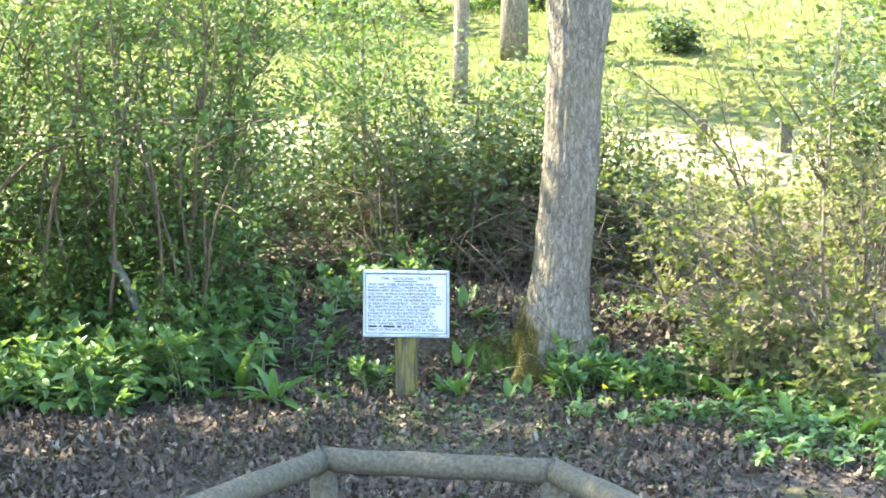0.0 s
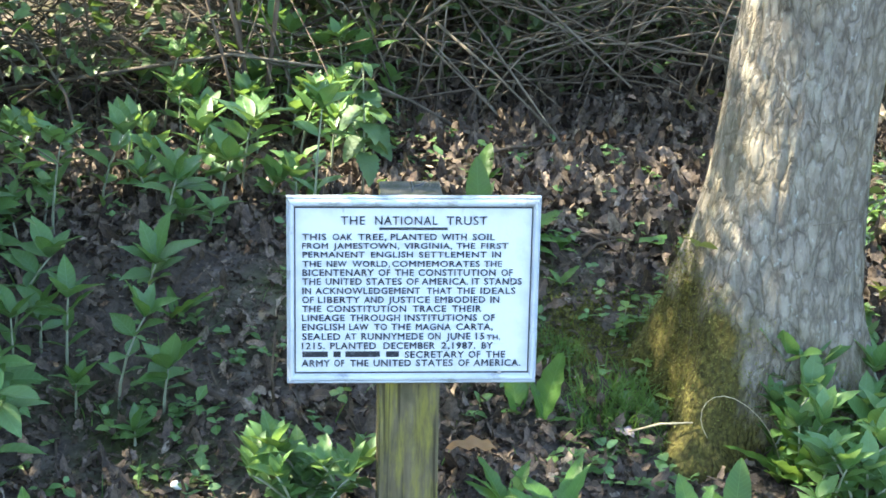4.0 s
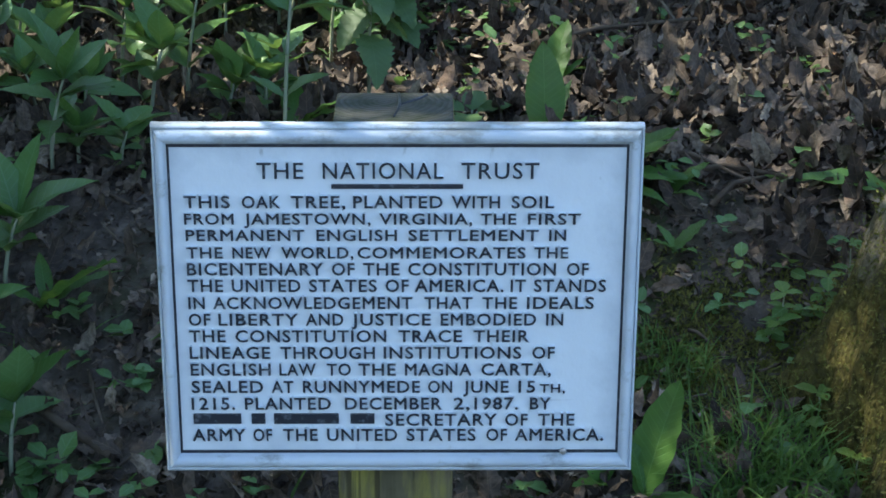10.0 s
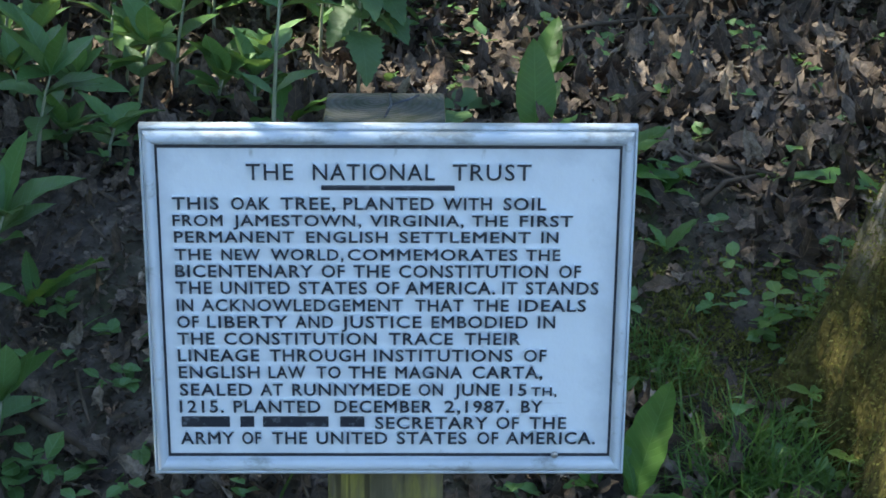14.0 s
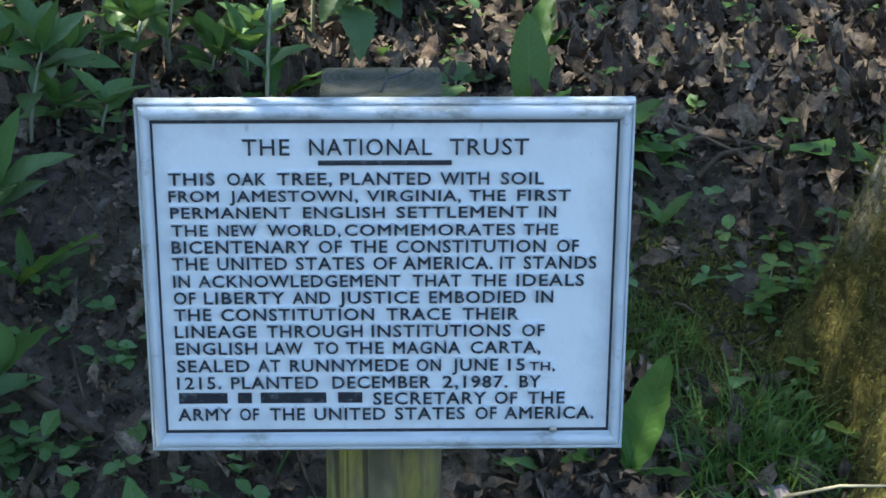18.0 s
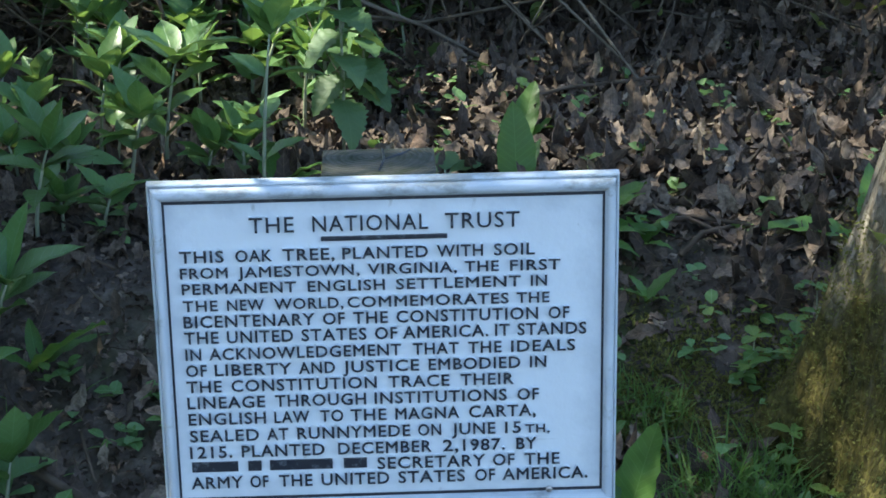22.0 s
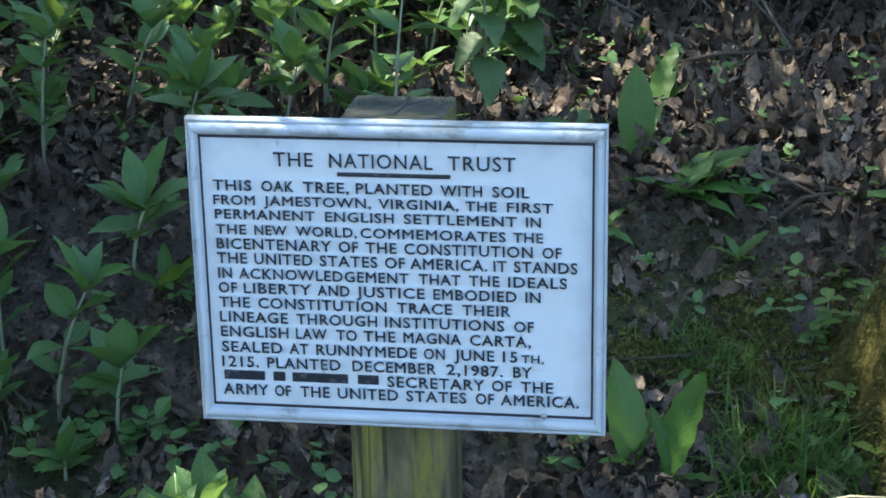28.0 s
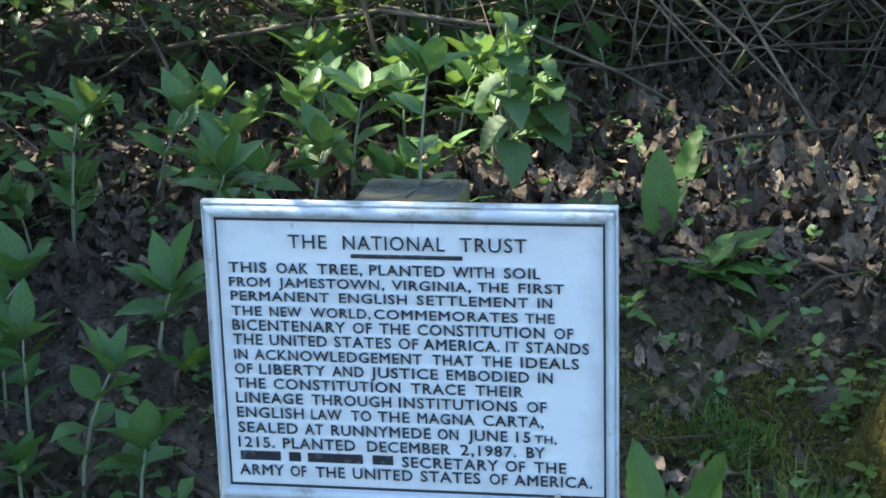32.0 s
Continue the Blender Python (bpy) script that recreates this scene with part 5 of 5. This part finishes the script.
shrub("bramble_thicket", (0.125, 2.112, 0), "dark arching bramble above the dry canes", "thicket", fan(11, -0.45, 0.45, -0.12, 0.25, 1.15, 0.28, 0.008, 24, 0.03), (2300, 0.09), M_BRAMBLE, TOOTHED, 124, (1.1, 2.0), grow=0.84)
shrub("bramble_thicket", (-1.387, 1.731, 0), "low dark bramble beside the green shrub", "thicket", fan(14, -0.35, 0.35, -0.3, 0.4, 0.85, 0.42, 0.007, 14, 0.06), (4500, 0.08), M_BRAMBLE, TOOTHED, 114, (1.0, 1.9), grow=0.84, low=0.22)
shrub("bramble_thicket", (-2.085, 2.228, 0), "dark bramble thicket with arching canes", "thicket", fan(16, -0.9, 0.9, -0.3, 0.9, 1.45, 0.5, 0.010, 5, 0.06), (12000, 0.09), M_BRAMBLE, LEAFY, 105, (1.2, 2.2), grow=0.83, low=0.35)
shrub("young_hawthorn", (1.703, 0.672, 0), "open shrub with pale yellow-green young leaves", "shrub", fan(20, -0.60, 0.7, -0.55, 0.3, 1.15, 0.50, 0.010, 6, 0.05), (1050, 0.05), M_YOUNG, TRIO, 106, (1.0, 1.8), "", M_CANE, grow=0.9)
shrub("young_hawthorn", (2.082, -0.389, 0), "low sprawling shrub with pale young leaves", "shrub", fan(6, -0.25, 0.3, -0.2, 0.2, 0.5, 0.6, 0.006, 19, 0.07), (420, 0.05), M_YOUNG, TRIO, 119, (1.0, 1.9), "", M_CANE, grow=0.98)
shrub("young_hawthorn", (1.785, 0.145, 0), "low sprawling shrub with pale young leaves", "shrub", fan(9, -0.35, 0.45, -0.3, 0.3, 0.55, 0.7, 0.006, 16, 0.07), (600, 0.05), M_YOUNG, TRIO, 116, (1.0, 1.9), "", M_CANE, grow=0.96)
shrub("young_hawthorn", (2.373, 1.297, 0), "taller open shrub with pale yellow-green young leaves", "shrub", fan(12, -0.5, 0.5, -0.5, 0.7, 2.1, 0.35, 0.014, 7, 0.02), (1150, 0.08), M_YOUNG, TRIO, 107, (1.1, 2.1), "", M_CANE, grow=0.85)
shrub("green_shrub", (2.62, 2.463, 0), "dark shaded evergreen shrub behind the hawthorn", "shrub", fan(10, -0.35, 0.5, -0.3, 0.5, 1.7, 0.3, 0.014, 17), (6500, 0.10), M_BRAMBLE, LEAFY, 117, (1.4, 2.4), grow=0.83)
shrub("young_hawthorn", (1.843, 1.96, 0), "low shrub with pale young leaves behind the oak", "shrub", fan(14, -0.6, 0.7, -0.3, 0.6, 0.85, 0.55, 0.009, 8, 0.06), (700, 0.08), M_YOUNG, TRIO, 108, (0.9, 1.7), "", M_CANE, grow=0.84)
shrub("bramble_thicket", (-0.246, 3.3, 0), "low dense bramble at the meadow edge", "thicket", fan(30, -2.0, 1.6, -0.4, 0.6, 0.75, 0.7, 0.008, 13, 0.09), (16000, 0.09), M_BRAMBLE, LEAFY, 113, (1.3, 2.3), grow=0.82)
shrub("bramble_thicket", (1.252, 2.15, 0), "low grey-green bramble behind the oak", "thicket", fan(12, -0.5, 0.5, -0.2, 0.5, 0.9, 0.6, 0.008, 12, 0.09), (1900, 0.08), M_BRAMBLE, LEAFY, 112, (1.1, 1.9), grow=0.83)


def brush_pile():
    """Dry arching canes lying over one another in front of the thicket."""
    rng = np.random.default_rng(44)
    lines = []
    for k in range(320):
        x, y = rng.uniform(-1.25, 1.0), rng.uniform(1.86, 2.38)
        w = rng.uniform(-1.3, 1.3) + (0 if rng.uniform() < 0.6 else math.pi)
        L = rng.uniform(0.38, 1.1)
        z0, rise = rng.uniform(0.02, 0.52 if y > 2.0 or x > 0.22 else 0.18), rng.uniform(-0.07, 0.22)
        r = rng.uniform(0.0014, 0.0048)
        pts = []
        for i in range(8):
            s = i / 7
            pts.append((x + L * (s - 0.5) * math.cos(w), y + 0.6 * L * (s - 0.5) * math.sin(w) + 0.06 * math.sin(4 * s + k) + 0.012 * math.sin(11 * s + 3 * k), 0.23 + max(0.015, z0 + rise * 4 * s * (1 - s) - 0.11 * (s - 0.5) + 0.03 * math.sin(6 * s + k) + 0.008 * math.sin(13 * s + 2 * k))))
        lines.append((pts, [r * (1 - 0.5 * i / 7) for i in range(8)]))
    for k in range(110):
        x, y = rng.uniform(-1.25, 1.05), rng.uniform(1.84, 2.3)
        L = rng.uniform(0.22, 0.74)
        dx, dy = rng.normal(0, 0.5), rng.normal(0, 0.3)
        r = rng.uniform(0.0012, 0.0038)
        pts = [(x + dx * s * L, y + dy * s * L, 0.22 + s * L * 0.85) for s in (0, 0.35, 0.7, 1)]
        lines.append((pts, [r, r, r * .8, r * .5]))
    thing = base("dry_brush", pose(0, 0, 0), "tangle of dry grey-brown canes over dark soil", "brushwood")
    for line in lines[:290]:
        part("cane", tubes_mesh("cane", [line], M_CANE_ONE, 5), thing)
    tagged(part("twig_mass", tubes_mesh("twig_mass", lines[290:], M_CANE, 5), thing), kind="stuff")


brush_pile()


def long_canes():
    rows = [([(-1.049, 1.808, 0.314), (-0.695, 1.77, 0.384), (-0.384, 1.739, 0.443), (-0.114, 1.731, 0.408), (0.085, 1.724, 0.322), (0.214, 1.708, 0.251)], 0.0058),
            ([(0.085, 1.785, 0.265), (0.103, 1.77, 0.415), (0.124, 1.77, 0.542)], 0.0036),
            ([(0.142, 1.808, 0.514), (0.293, 1.661, 0.408), (0.451, 1.576, 0.266)], 0.0043),
            ([(0.175, 2.089, 0.581), (0.317, 1.77, 0.419), (0.394, 1.592, 0.334), (0.465, 1.427, 0.252)], 0.0043),
            ([(0.035, 1.892, 0.527), (0.163, 1.77, 0.422), (0.299, 1.677, 0.301)], 0.0036),
            ([(-0.757, 1.615, 0.23), (-0.792, 1.661, 0.353), (-0.903, 1.731, 0.52)], 0.0058),
            ([(0.247, 1.96, 0.667), (0.425, 1.846, 0.549), (0.641, 1.692, 0.373)], 0.0050),
            ([(-0.637, 1.861, 0.485), (-0.389, 1.846, 0.513), (-0.212, 1.861, 0.464), (0.071, 1.922, 0.484)], 0.0043)]
    for pts, r in rows:
        ob = new("dead_cane", tubes_mesh("dead_cane", [(pts, [r * (1 - 0.5 * i / (len(pts) - 1)) for i in range(len(pts))])], M_CANE, 8))
        tagged(ob, "long bare grey cane arching over the brushwood", "branch", "bare canes")


long_canes()


def leaning_stub():
    pts = [(-1.36, 0.33, 0.02), (-1.39, 0.34, 0.20), (-1.44, 0.35, 0.36), (-1.505, 0.37, 0.50), (-1.58, 0.39, 0.62)]
    ob = new("leaning_stem", tubes_mesh("leaning_stem", [(pts, [0.030, 0.029, 0.027, 0.024, 0.020])], M_GREYBARK, 12))
    tagged(ob, "grey leaning bare stem rising out of green plants", "branch")


leaning_stub()


# ---- meadow beyond ----
G2 = np.random.default_rng(9)
grass("meadow_grass", [(x, y, 0.7, 110) for x in np.arange(-5, 7, 1.0) for y in np.arange(5.0, 14, 1.0)], 0.12, M_MEADOW, "long sunlit meadow grass", 0.016, G2)


def far_posts():
    for x, y, h in ((1.63, 5.3, 0.25), (2.26, 5.35, 0.24)):
        thing = base("fence_post", pose(x, y, GH(x, y)), "short dark wooden fence post at the meadow edge", "post", "meadow fence posts")
        part("post", rounded_block(-0.042, 0.042, -0.042, 0.042, -0.1, h, 0.008, M_RAIL), thing)


far_posts()
for k, (x, y, h) in enumerate(((-1.8, 12.0, 1.4), (-4.0, 10.5, 1.8), (4.4, 9.5, 1.2), (0.2, 13.0, 0.7))):
    shrub("meadow_bush", (x, y, 0), "rounded green bush at the far side of the meadow", "bush", fan(7, -0.6, 0.6, -0.4, 0.4, h, 0.5, 0.03, 60 + k), (1500, 0.22), M_CROWN, [LEAF_SMALL], 160 + k, (3.0, 5.0), "meadow bushes")


shrub("meadow_bush", (1.40, 9.6, 0), "small dark bush on the mown meadow", "bush", fan(6, -0.35, 0.35, -0.3, 0.3, 0.42, 0.5, 0.02, 69), (700, 0.10), M_BRAMBLE, [LEAF_SMALL], 169, (2.5, 4.0), "meadow bushes", grow=0.7)


def far_tree(x, y, r, h, seed, label, n=2200):
    rng = np.random.default_rng(seed)
    thing = base("tree", pose(x, y, GH(x, y)), label, "tree", "trees beyond")
    pts = [(0.06 * math.sin(2 * s + seed), 0, h * 0.6 * s - 0.1) for s in np.linspace(0, 1, 8)]
    part("trunk", tubes_mesh("trunk", [(pts, [r * (1.15 - 0.5 * s) for s in np.linspace(0, 1, 8)])], M_BARK, 12), thing)
    lines, tips = [], []
    for k in range(11):
        w = k * 2.4
        pt = wander((0, 0, h * (0.35 + 0.025 * k)), (math.cos(w), math.sin(w), 0.55), h * 0.33, 6, rng, 0.0)
        lines.append((pt, [r * .4 * (1 - .8 * i / 6) for i in range(7)]))
        tips += pt[2:]
    part("limb", tubes_mesh("limb", lines, M_BARK, 6), thing)
    tp = np.array([tuple(q) for q in tips])
    pl = tp[rng.integers(0, len(tp), n)] + rng.normal(0, h * 0.06, (n, 3))
    part("crown", scatter_mesh("crown", [leaf_template(0.12, 0.07, 0.2, 0.2, 2)], pl, turn_matrices(n, None, (0, .6), .6, rng), rng.uniform(.9, 1.8, n), M_CROWN, rng), thing)


far_tree(-0.36, 7.2, 0.06, 7, 201, "slim young tree with pale sunlit bark")
far_tree(-0.06, 9.2, 0.12, 9, 202, "dark trunked tree in the meadow", 1600)
# Added out of view: its crown keeps the plaque and front ground shaded.
far_tree(-3.9, -1.0, 0.2, 9, 203, "unseen leafy tree added to shade the front ground", 6500)
# Stands out of sight; added so its crown breaks the sun on the hedge.
far_tree(-5.7, 4.4, 0.2, 9, 205, "unseen leafy tree added to shade the hedge", 420)
# Out-of-view shrub, added to keep the sun off the plant bed.
shrub("green_shrub", (-3.615, -0.104, 0), "unseen green shrub added to shade the plant bed", "shrub", fan(10, -0.4, 0.4, -0.5, 0.5, 2.4, 0.25, 0.016, 18), (6000, 0.14), M_SHRUB, OVAL, 118, (0.8, 1.5), grow=0.98)
# A second unseen tree, added to shade the ground by the rail.
far_tree(-5.3, -2.5, 0.2, 9, 204, "unseen leafy tree added to shade the front ground", 3600)
# Not in view; added to shade the litter at the front left.
shrub("green_shrub", (-3.7, -1.825, 0), "unseen green shrub added to shade the front litter", "shrub", fan(10, -0.4, 0.4, -0.5, 0.5, 2.4, 0.25, 0.016, 28), (5500, 0.14), M_SHRUB, OVAL, 128, (0.8, 1.5), grow=1)
